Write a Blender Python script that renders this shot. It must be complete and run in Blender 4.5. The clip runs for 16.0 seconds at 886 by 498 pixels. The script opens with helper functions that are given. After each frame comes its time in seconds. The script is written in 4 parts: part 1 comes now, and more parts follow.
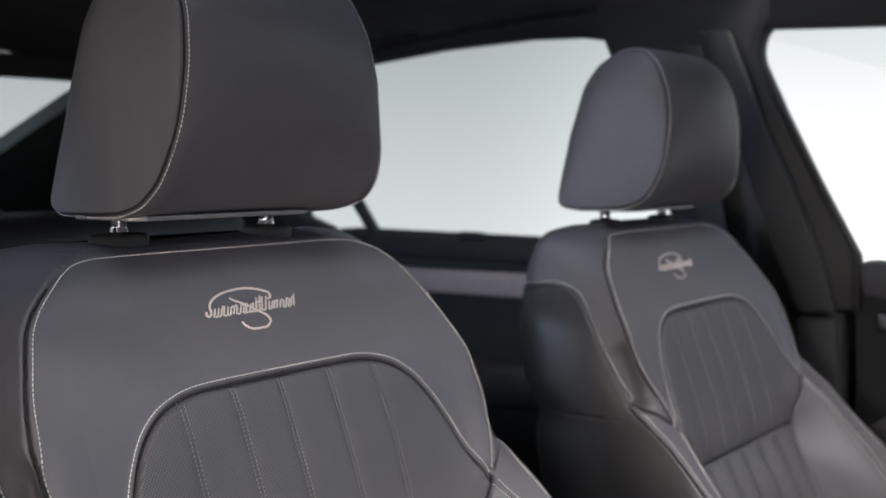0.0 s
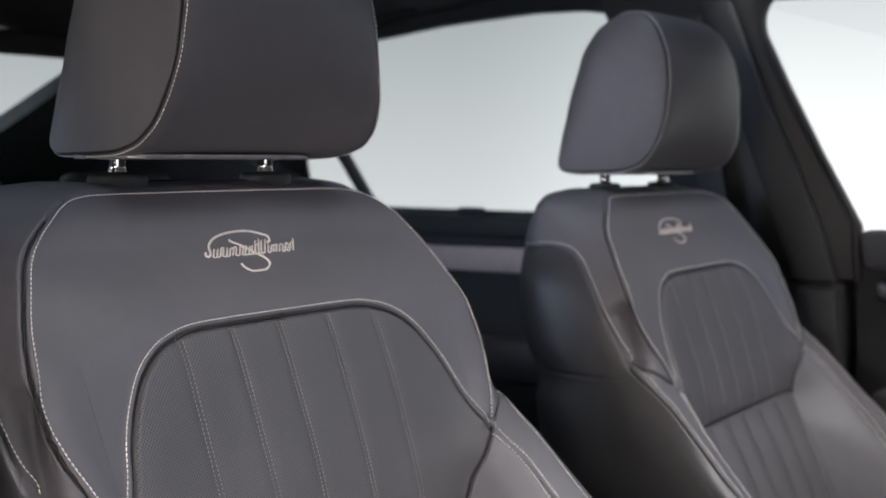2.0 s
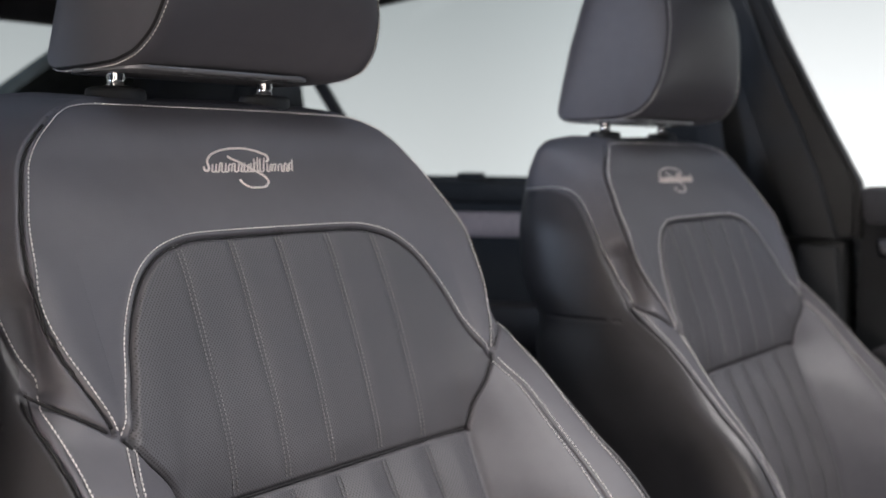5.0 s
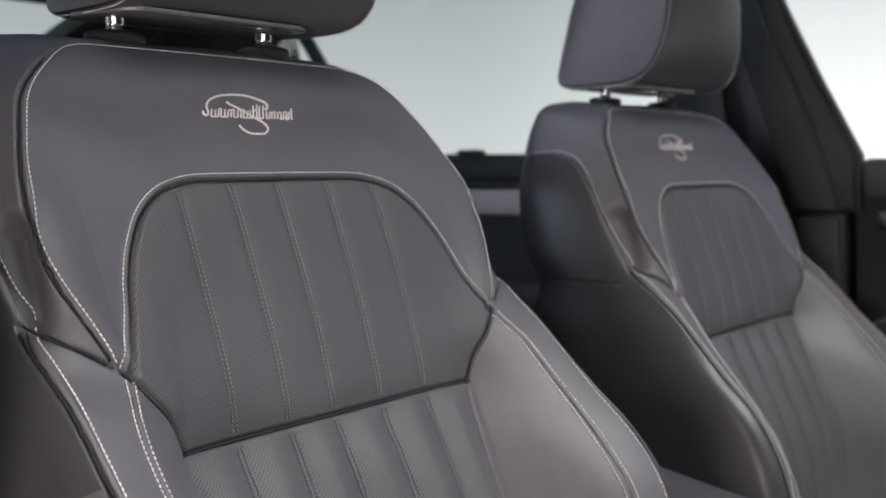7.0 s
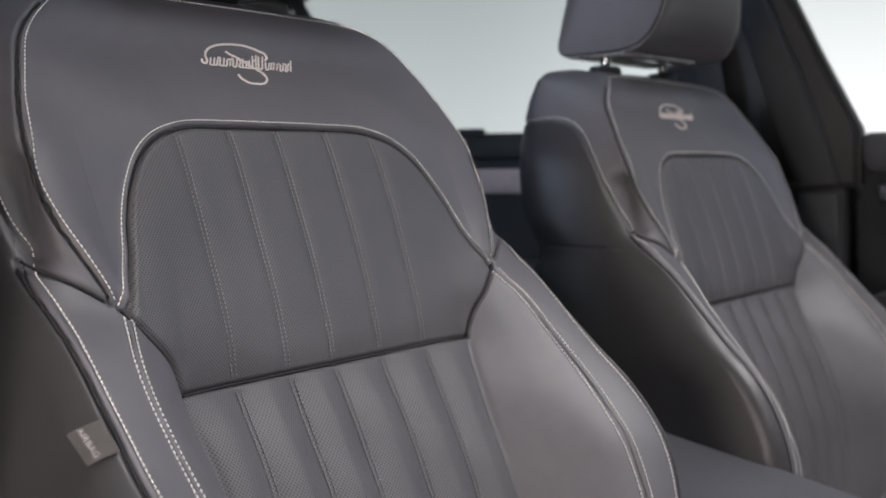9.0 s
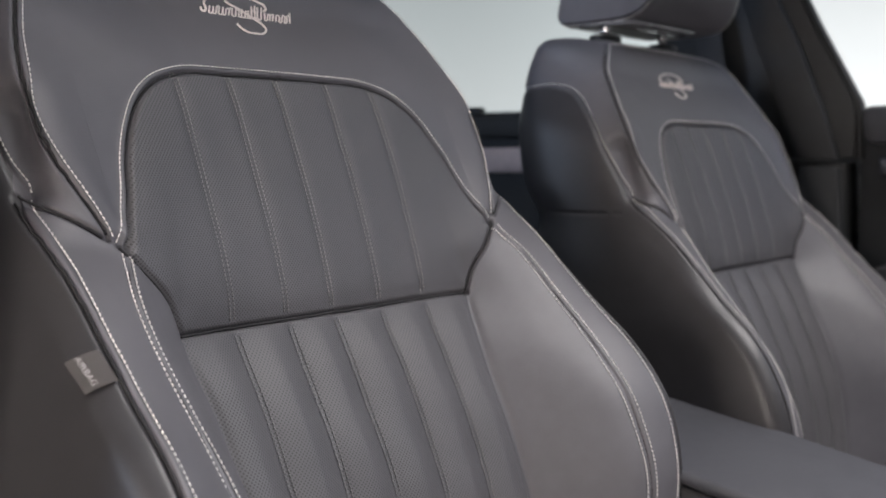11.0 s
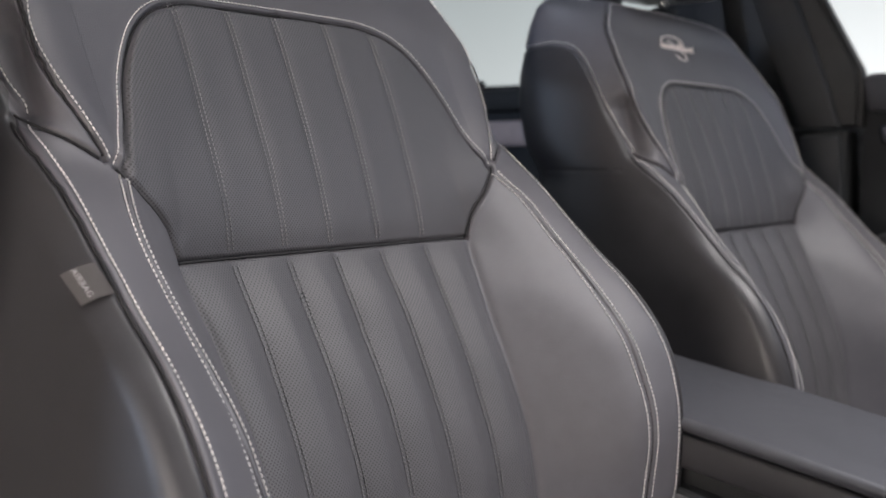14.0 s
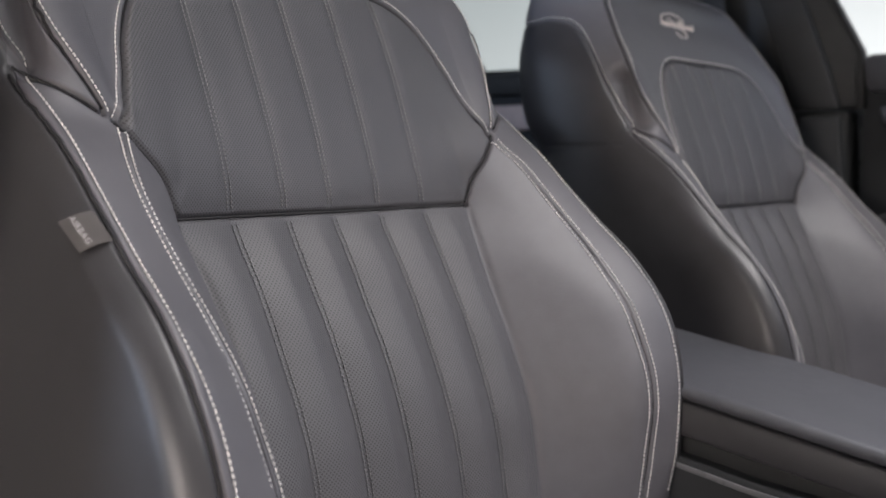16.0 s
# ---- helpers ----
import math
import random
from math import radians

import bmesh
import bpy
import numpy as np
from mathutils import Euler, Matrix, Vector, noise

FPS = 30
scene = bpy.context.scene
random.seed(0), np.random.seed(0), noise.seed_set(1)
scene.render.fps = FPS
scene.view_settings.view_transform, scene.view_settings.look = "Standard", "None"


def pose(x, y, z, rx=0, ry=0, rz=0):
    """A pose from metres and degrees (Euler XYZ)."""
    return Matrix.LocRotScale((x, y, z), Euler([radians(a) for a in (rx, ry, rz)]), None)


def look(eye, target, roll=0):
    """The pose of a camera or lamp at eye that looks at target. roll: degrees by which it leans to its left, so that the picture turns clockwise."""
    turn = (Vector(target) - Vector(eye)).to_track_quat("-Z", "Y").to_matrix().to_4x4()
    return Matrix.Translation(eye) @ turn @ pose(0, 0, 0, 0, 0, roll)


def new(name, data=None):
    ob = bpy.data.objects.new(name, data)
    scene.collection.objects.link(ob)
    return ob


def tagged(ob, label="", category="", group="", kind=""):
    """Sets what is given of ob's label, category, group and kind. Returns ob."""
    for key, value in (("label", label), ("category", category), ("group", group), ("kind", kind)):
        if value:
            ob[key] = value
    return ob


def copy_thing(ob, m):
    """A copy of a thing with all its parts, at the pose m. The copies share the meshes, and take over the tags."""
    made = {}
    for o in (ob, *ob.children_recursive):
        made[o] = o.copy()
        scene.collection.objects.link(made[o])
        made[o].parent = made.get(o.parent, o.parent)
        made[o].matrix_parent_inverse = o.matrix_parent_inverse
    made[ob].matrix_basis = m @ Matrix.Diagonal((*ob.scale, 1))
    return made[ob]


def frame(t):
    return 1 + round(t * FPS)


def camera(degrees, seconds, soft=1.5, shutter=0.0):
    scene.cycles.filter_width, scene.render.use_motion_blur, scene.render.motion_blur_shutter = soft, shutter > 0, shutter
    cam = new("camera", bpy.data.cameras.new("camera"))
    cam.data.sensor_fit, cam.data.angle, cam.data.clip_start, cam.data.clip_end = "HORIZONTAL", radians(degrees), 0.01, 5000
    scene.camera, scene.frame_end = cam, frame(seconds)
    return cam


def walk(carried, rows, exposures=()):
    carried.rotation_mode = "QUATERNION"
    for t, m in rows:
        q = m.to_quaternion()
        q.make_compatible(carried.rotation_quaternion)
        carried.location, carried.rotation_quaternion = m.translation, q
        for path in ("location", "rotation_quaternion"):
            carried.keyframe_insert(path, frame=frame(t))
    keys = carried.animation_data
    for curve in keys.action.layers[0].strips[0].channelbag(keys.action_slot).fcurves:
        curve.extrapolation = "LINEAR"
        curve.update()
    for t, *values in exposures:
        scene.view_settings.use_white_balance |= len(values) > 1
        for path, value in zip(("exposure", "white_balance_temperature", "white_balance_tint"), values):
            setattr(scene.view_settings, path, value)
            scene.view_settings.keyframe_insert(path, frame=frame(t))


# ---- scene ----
cam = camera(41.0, 16.0)
METRES, EYE, TILT, LEAN, TURN = 0.3063, 0.95, -4.2, 0.0, -52.6
SIDE, BACK, DEEP = -0.649, -0.687, 4.4
ROWS = [
    (0.0, 0.0, 0.0, 0.0, 0.0, 0.0, -0.0),
    (0.5, -0.0005, 0.0008, -0.033, -0.04, -0.01, 0.01),
    (1.0, 0.0003, 0.0006, -0.0734, -0.02, 0.05, 0.05),
    (1.5, 0.0004, 0.0012, -0.1114, -0.02, 0.11, 0.09),
    (2.0, 0.0007, 0.0018, -0.1496, -0.02, 0.07, 0.1),
    (2.5, 0.0014, 0.0024, -0.1842, -0.01, 0.08, 0.11),
    (3.0, 0.0013, 0.0028, -0.2201, -0.01, 0.05, 0.1),
    (3.5, 0.0019, 0.0031, -0.2537, -0.01, 0.04, 0.11),
    (4.0, 0.0024, 0.0034, -0.2914, 0.0, 0.1, 0.12),
    (6.5, 0.0021, 0.0055, -0.4657, -0.01, 0.22, 0.11),
    (7.0, 0.0025, 0.0062, -0.5005, -0.01, 0.24, 0.14),
    (7.5, 0.0029, 0.0066, -0.5311, -0.0, 0.21, 0.14),
    (8.0, 0.003, 0.0074, -0.5645, -0.0, 0.26, 0.16),
    (8.5, 0.0033, 0.0079, -0.5949, -0.01, 0.24, 0.17),
    (9.0, 0.0034, 0.0084, -0.6273, -0.0, 0.27, 0.16),
    (11.5, 0.0044, 0.011, -0.7835, -0.02, 0.27, 0.19),
    (12.0, 0.0044, 0.0116, -0.8124, -0.02, 0.26, 0.18),
    (12.5, 0.0047, 0.0127, -0.8384, -0.01, 0.28, 0.2),
    (13.0, 0.0053, 0.0132, -0.8623, 0.0, 0.25, 0.17),
    (13.5, 0.0051, 0.0142, -0.8839, 0.0, 0.23, 0.14),
    (14.0, 0.0054, 0.0149, -0.9084, 0.02, 0.28, 0.16),
    (14.5, 0.006, 0.0151, -0.9301, 0.03, 0.23, 0.15),
    (15.0, 0.0064, 0.0154, -0.9541, 0.04, 0.29, 0.19),
    (15.5, 0.0067, 0.0158, -0.9753, 0.05, 0.27, 0.17),
    (16.0, 0.0069, 0.0166, -0.9997, 0.06, 0.29, 0.19),
]
walk(cam, [(t, pose(SIDE, BACK, EYE, TILT, LEAN, TURN) @ pose(METRES * x, METRES * DEEP * y, METRES * z, 90 + pitch / DEEP, roll / DEEP, yaw / DEEP)) for t, x, y, z, yaw, pitch, roll in ROWS])
cam.data.dof.use_dof = True
cam.data.dof.focus_distance = 0.81
cam.data.dof.aperture_fstop = 7.6

# ---- light: a bright white photo studio round the car ----
world = bpy.data.worlds.new("studio_world")
scene.world = world
world.use_nodes = True
wn, wl = world.node_tree.nodes, world.node_tree.links
wn.clear()
w_bg = wn.new("ShaderNodeBackground")
w_out = wn.new("ShaderNodeOutputWorld")
w_bg.inputs[0].default_value = (0.88, 0.94, 1.03, 1)
w_bg.inputs[1].default_value = 0.11
wl.new(w_bg.outputs[0], w_out.inputs[0])


def soft_box(name, eye, target, sx, sy, watts, colour=(1, 1, 1), spread=180):
    d = bpy.data.lights.new(name, "AREA")
    d.spread = math.radians(spread)
    d.shape, d.size, d.size_y, d.energy, d.color = "RECTANGLE", sx, sy, watts, colour
    ob = new(name, d)
    ob.matrix_world = look(eye, target)
    return ob


soft_box("unseen_soft_box", (0.45, -1.85, 3.05), (-0.1, -0.15, 0.55), 1.5, 1.1, 165, (0.965, 0.93, 0.925))
soft_box("unseen_soft_box", (2.6, -2.5, 2.1), (0.1, 0.0, 0.95), 1.8, 0.9, 18, (0.74, 0.89, 1.18))
# unseen fill lamps, added to lift headrest tops, near flank, lower seat, far flank
soft_box("unseen_soft_box", (0.1, -0.42, 3.4), (0.1, -0.05, 0.9), 1.4, 0.6, 22, (0.78, 0.90, 1.13))
soft_box("unseen_soft_box", (-1.7, -0.60, 0.55), (-0.25, -0.10, 0.60), 0.45, 0.8, 2.1, (1.0, 0.89, 0.82), 50)
soft_box("unseen_soft_box", (-1.05, -1.35, 0.25), (-0.15, -0.2, 0.45), 0.7, 0.35, 0.44, (1.0, 0.89, 0.81), 50)
soft_box("unseen_soft_box", (-3.0, 1.3, 1.15), (0.5, 0.0, 0.9), 0.9, 0.7, 42, (0.74, 0.89, 1.18))


# ---- materials ----
def shader(name):
    m = bpy.data.materials.new(name)
    m.use_nodes = True
    return m, m.node_tree.nodes, m.node_tree.links, m.node_tree.nodes["Principled BSDF"]


def surface(name, colour, rough=0.5, metal=0.0, vary=0.15, scale=30.0, grain=0.0, grain_scale=600.0, wear=6.0, coat=0.0, sheen=0.5):
    """A plain surface with a large and a small variation of its colour and gloss, and a fine grain."""
    m, n, l, b = shader(name)
    tc = n.new("ShaderNodeTexCoord")
    big = n.new("ShaderNodeTexNoise")
    big.inputs["Scale"].default_value, big.inputs["Detail"].default_value = wear, 4.0
    small = n.new("ShaderNodeTexNoise")
    small.inputs["Scale"].default_value, small.inputs["Detail"].default_value = scale, 6.0
    add = n.new("ShaderNodeMath")
    add.operation = "ADD"
    ramp = n.new("ShaderNodeValToRGB")
    lo, hi = 1 - vary, 1 + vary
    ramp.color_ramp.elements[0].position, ramp.color_ramp.elements[0].color = 0.35, (*[c * lo for c in colour], 1)
    ramp.color_ramp.elements[1].position, ramp.color_ramp.elements[1].color = 0.65, (*[min(1, c * hi) for c in colour], 1)
    half = n.new("ShaderNodeMath")
    half.operation, half.inputs[1].default_value = "MULTIPLY", 0.5
    for tex in (big, small):
        l.new(tc.outputs["Object"], tex.inputs["Vector"])
    l.new(big.outputs["Fac"], add.inputs[0])
    l.new(small.outputs["Fac"], add.inputs[1])
    l.new(add.outputs[0], half.inputs[0])
    l.new(half.outputs[0], ramp.inputs[0])
    l.new(ramp.outputs[0], b.inputs["Base Color"])
    mr = n.new("ShaderNodeMapRange")
    mr.inputs["From Min"].default_value, mr.inputs["From Max"].default_value = 0.35, 0.65
    mr.inputs["To Min"].default_value, mr.inputs["To Max"].default_value = rough - 0.05, min(1, rough + 0.05)
    l.new(half.outputs[0], mr.inputs["Value"])
    l.new(mr.outputs[0], b.inputs["Roughness"])
    b.inputs["Metallic"].default_value = metal
    b.inputs["Specular IOR Level"].default_value = sheen
    if coat:
        b.inputs["Coat Weight"].default_value = coat
    if grain:
        vor = n.new("ShaderNodeTexVoronoi")
        vor.feature = "DISTANCE_TO_EDGE"
        vor.inputs["Scale"].default_value = grain_scale
        l.new(tc.outputs["Object"], vor.inputs["Vector"])
        bump = n.new("ShaderNodeBump")
        bump.inputs["Strength"].default_value, bump.inputs["Distance"].default_value = grain, 0.0006
        l.new(vor.outputs["Distance"], bump.inputs["Height"])
        l.new(bump.outputs[0], b.inputs["Normal"])
    return m


def perforated(name, colour, rough, pitch):
    """Leather with rows of small punched holes, staggered, over its grain."""
    m = surface(name, colour, rough, grain=0.25, grain_scale=700, vary=0.12, sheen=0.6)
    n, l = m.node_tree.nodes, m.node_tree.links
    b = n["Principled BSDF"]
    tc = n.new("ShaderNodeTexCoord")
    sep = n.new("ShaderNodeSeparateXYZ")
    l.new(tc.outputs["Object"], sep.inputs[0])

    def op(kind, a, c=None):
        o = n.new("ShaderNodeMath")
        o.operation = kind
        for i, v in enumerate((a, c)):
            if v is None:
                continue
            if isinstance(v, (int, float)):
                o.inputs[i].default_value = v
            else:
                l.new(v, o.inputs[i])
        return o.outputs[0]

    u, v = op("DIVIDE", sep.outputs["X"], pitch), op("DIVIDE", sep.outputs["Z"], pitch)
    a, c = op("ADD", u, v), op("SUBTRACT", u, v)
    fa, fc = op("SUBTRACT", op("FRACT", a), 0.5), op("SUBTRACT", op("FRACT", c), 0.5)
    r = op("SQRT", op("ADD", op("MULTIPLY", fa, fa), op("MULTIPLY", fc, fc)))
    hole = n.new("ShaderNodeMapRange")
    hole.interpolation_type = "SMOOTHSTEP"
    hole.inputs["From Min"].default_value, hole.inputs["From Max"].default_value = 0.22, 0.34
    hole.inputs["To Min"].default_value, hole.inputs["To Max"].default_value = 0.0, 1.0
    l.new(r, hole.inputs["Value"])
    facing = n.new("ShaderNodeSeparateXYZ")
    l.new(tc.outputs["Normal"], facing.inputs[0])
    flat = n.new("ShaderNodeMapRange")
    flat.inputs["From Min"].default_value, flat.inputs["From Max"].default_value = -0.50, -0.35
    l.new(facing.outputs["Y"], flat.inputs["Value"])
    punched = op("MAXIMUM", hole.outputs[0], flat.outputs[0])
    mix = n.new("ShaderNodeMix")
    mix.data_type = "RGBA"
    src = b.inputs["Base Color"].links[0].from_socket
    mix.inputs["A"].default_value = (0.032, 0.031, 0.033, 1)
    l.new(punched, mix.inputs["Factor"])
    l.new(src, mix.inputs["B"])
    l.new(mix.outputs["Result"], b.inputs["Base Color"])
    old = b.inputs["Normal"].links[0].from_node
    bump = n.new("ShaderNodeBump")
    bump.inputs["Strength"].default_value, bump.inputs["Distance"].default_value = 0.3, 0.0005
    l.new(punched, bump.inputs["Height"])
    l.new(old.outputs[0], bump.inputs["Normal"])
    l.new(bump.outputs[0], b.inputs["Normal"])
    return m


GREY = (0.0945, 0.0905, 0.1005)
leather = surface("dark_grey_leather", GREY, 0.52, grain=0.35, grain_scale=700, vary=0.10, scale=60, sheen=0.65)
leather_holes = perforated("perforated_grey_leather", (0.094, 0.090, 0.097), 0.56, 0.0030)
# set darker than the seat leather, standing in for weaker light on the armrest
leather_lid = surface("dimmed_armrest_leather", (0.070, 0.071, 0.081), 0.50, grain=0.35, grain_scale=700, vary=0.10, scale=60)
leather_side = surface("charcoal_side_vinyl", (0.043, 0.0415, 0.0445), 0.41, grain=0.2, grain_scale=650, vary=0.10, scale=50)
thread = surface("pale_thread", (0.74, 0.715, 0.69), 0.7, vary=0.12, scale=900)
# near black, for the shade drawn into the seam grooves
seam_shade_mat = surface("black_seam_shade", (0.014, 0.013, 0.014), 0.8, vary=0.2, scale=900)
thread_grey = surface("grey_thread", (0.215, 0.209, 0.209), 0.7, vary=0.12, scale=900)
thread_dull = surface("dull_grey_thread", (0.165, 0.161, 0.163), 0.7, vary=0.12, scale=900)
thread_tag = surface("label_thread", (0.42, 0.40, 0.40), 0.7, vary=0.12, scale=900)
thread_rose = surface("silver_embroidery_thread", (0.84, 0.77, 0.74), 0.5, vary=0.12, scale=1200)
plastic = surface("black_plastic", (0.030, 0.031, 0.032), 0.55, grain=0.3, grain_scale=900, sheen=0.3)
trim_mat = surface("charcoal_trim_plastic", (0.034, 0.036, 0.039), 0.6, grain=0.4, grain_scale=800, sheen=0.3)
# lighter grey, standing in for light on the back window's side frames
pillar_lightened = surface("lightened_pillar_trim", (0.15, 0.165, 0.155), 0.95, grain=0.5, grain_scale=1200, vary=0.25)
lining = surface("black_headliner_cloth", (0.080, 0.080, 0.086), 0.95, grain=0.5, grain_scale=1200, vary=0.2)
gloss_plastic = surface("glossy_grey_plastic", (0.17, 0.17, 0.178), 0.25, vary=0.1, scale=60)
chrome = surface("chrome", (0.75, 0.75, 0.76), 0.16, metal=1.0, vary=0.05)
satin = surface("satin_trim_strip", (0.50, 0.42, 0.415), 0.4, metal=0.0, vary=0.12, scale=80)
carpet = surface("black_carpet", (0.035, 0.035, 0.037), 0.98, grain=0.8, grain_scale=500, vary=0.35)
webbing = surface("black_belt_webbing", (0.035, 0.035, 0.037), 0.75, grain=0.6, grain_scale=900)
tag_mat = surface("grey_woven_label", (0.15, 0.138, 0.135), 0.75, grain=0.6, grain_scale=1500)
floor_mat = surface("grey_studio_floor", (0.10, 0.10, 0.105), 0.6, vary=0.04, scale=4)
paint = surface("dark_car_paint", (0.05, 0.055, 0.06), 0.3, vary=0.05, coat=0.6)


def glass(name, colour):
    m, n, l, b = shader(name)
    mix, tr, gl, fr = (n.new("ShaderNode" + k) for k in ("MixShader", "BsdfTransparent", "BsdfGlossy", "Fresnel"))
    tr.inputs[0].default_value = (*colour, 1)
    gl.inputs["Roughness"].default_value = 0.02
    fr.inputs[0].default_value = 1.45
    l.new(fr.outputs[0], mix.inputs[0])
    l.new(tr.outputs[0], mix.inputs[1])
    l.new(gl.outputs[0], mix.inputs[2])
    l.new(mix.outputs[0], n["Material Output"].inputs[0])
    return m


glass_clear = glass("clear_window_glass", (0.97, 0.98, 0.98))
glass_tint = glass("tinted_window_glass", (0.80, 0.845, 0.85))


# ---- building helpers ----
def pchip(z, zk, vk):
    """Smooth monotone interpolation through a few knots."""
    zk, vk = np.asarray(zk, float), np.asarray(vk, float)
    z = np.clip(np.asarray(z, float), zk[0], zk[-1])
    h, d = np.diff(zk), np.diff(vk, axis=0)
    d = d / h if vk.ndim == 1 else d / h[:, None]
    m = np.zeros_like(vk)
    m[0], m[-1] = d[0], d[-1]
    w = h[1:] / (h[1:] + h[:-1])
    w = w if vk.ndim == 1 else w[:, None]
    inner = w * d[:-1] + (1 - w) * d[1:]
    m[1:-1] = np.where(d[:-1] * d[1:] > 0, np.sign(inner) * np.minimum(np.abs(inner), 3 * np.minimum(np.abs(d[:-1]), np.abs(d[1:]))), 0)
    i = np.clip(np.searchsorted(zk, z) - 1, 0, len(zk) - 2)
    t = (z - zk[i]) / h[i]
    hh = h[i]
    if vk.ndim > 1:
        t, hh = t[..., None], hh[..., None]
    return (2 * t**3 - 3 * t**2 + 1) * vk[i] + (t**3 - 2 * t**2 + t) * hh * m[i] + (3 * t**2 - 2 * t**3) * vk[i + 1] + (t**3 - t**2) * hh * m[i + 1]


def thing(name, label, category, m=None, group="", kind=""):
    ob = new(name)
    ob.empty_display_size = 0.05
    if m is not None:
        ob.matrix_world = m
    return tagged(ob, label, category, group, kind)


def mesh_of(name, verts, faces, material, smooth=True):
    me = bpy.data.meshes.new(name)
    me.from_pydata([tuple(map(float, v)) for v in verts], [], [tuple(map(int, f)) for f in faces])
    me.materials.append(material)
    if smooth:
        me.polygons.foreach_set("use_smooth", [True] * len(me.polygons))
    me.update()
    return me


def put(name, me, parent=None, label="", m=None):
    ob = new(name, me)
    if parent is not None:
        ob.parent = parent
    if m is not None:
        ob.matrix_basis = m
    if label:
        ob["label"] = label
    return ob


def part(name, bm, material, parent=None, label="", smooth=True, m=None):
    me = bpy.data.meshes.new(name)
    bmesh.ops.recalc_face_normals(bm, faces=bm.faces)
    bm.to_mesh(me)
    bm.free()
    me.materials.append(material)
    if smooth:
        me.polygons.foreach_set("use_smooth", [True] * len(me.polygons))
        me.set_sharp_from_angle(angle=radians(40))
    return put(name, me, parent, label, m)


def block(x0, x1, y0, y1, z0, z1, bevel=0.004, seg=3):
    bm = bmesh.new()
    bmesh.ops.create_cube(bm, size=1)
    for v in bm.verts:
        v.co = Vector((x0 + (v.co.x + 0.5) * (x1 - x0), y0 + (v.co.y + 0.5) * (y1 - y0), z0 + (v.co.z + 0.5) * (z1 - z0)))
    if bevel:
        bmesh.ops.bevel(bm, geom=list(bm.edges), offset=bevel, segments=seg, profile=0.5, affect="EDGES")
    return bm


def prism(outline, depth, axis="x", bevel=0.004, seg=2):
    """A plate with the outline given as pairs in its plane, from depth[0] to depth[1] along the axis."""
    bm = bmesh.new()
    at = {"x": lambda a, b, d: (d, a, b), "y": lambda a, b, d: (a, d, b), "z": lambda a, b, d: (a, b, d)}[axis]
    lo = [bm.verts.new(at(a, b, depth[0])) for a, b in outline]
    hi = [bm.verts.new(at(a, b, depth[1])) for a, b in outline]
    bm.faces.new(lo)
    bm.faces.new(hi[::-1])
    k = len(outline)
    for i in range(k):
        bm.faces.new((lo[i], hi[i], hi[(i + 1) % k], lo[(i + 1) % k]))
    bmesh.ops.recalc_face_normals(bm, faces=bm.faces)
    if bevel:
        bmesh.ops.bevel(bm, geom=list(bm.edges), offset=bevel, segments=seg, profile=0.5, affect="EDGES")
    return bm


def tube_mesh(paths, radius, sides=6, closed=False):
    """Round tubes along polylines, as vertices and faces."""
    vs, fs = [], []
    for path in paths:
        path = np.asarray(path, float)
        k, base = len(path), len(vs)
        tan = np.gradient(path, axis=0)
        tan /= np.linalg.norm(tan, axis=1)[:, None] + 1e-12
        ref = np.array((0.31, 0.77, 0.55))
        for i in range(k):
            a = np.cross(tan[i], ref)
            a /= np.linalg.norm(a)
            b = np.cross(tan[i], a)
            r = radius if np.isscalar(radius) else radius[i]
            for j in range(sides):
                q = 2 * math.pi * j / sides
                vs.append(path[i] + r * (math.cos(q) * a + math.sin(q) * b))
        for i in range(k - 1):
            for j in range(sides):
                fs.append((base + i * sides + j, base + i * sides + (j + 1) % sides, base + (i + 1) * sides + (j + 1) % sides, base + (i + 1) * sides + j))
        fs.append(tuple(base + j for j in range(sides))[::-1])
        fs.append(tuple(base + (k - 1) * sides + j for j in range(sides)))
    return vs, fs


def resample(path, step):
    path = np.asarray(path, float)
    d = np.concatenate([[0], np.cumsum(np.linalg.norm(np.diff(path[:, :3], axis=0), axis=1))])
    k = max(2, int(round(d[-1] / step)) + 1)
    s = np.linspace(0, d[-1], k)
    return np.stack([np.interp(s, d, path[:, i]) for i in range(path.shape[1])], axis=1)


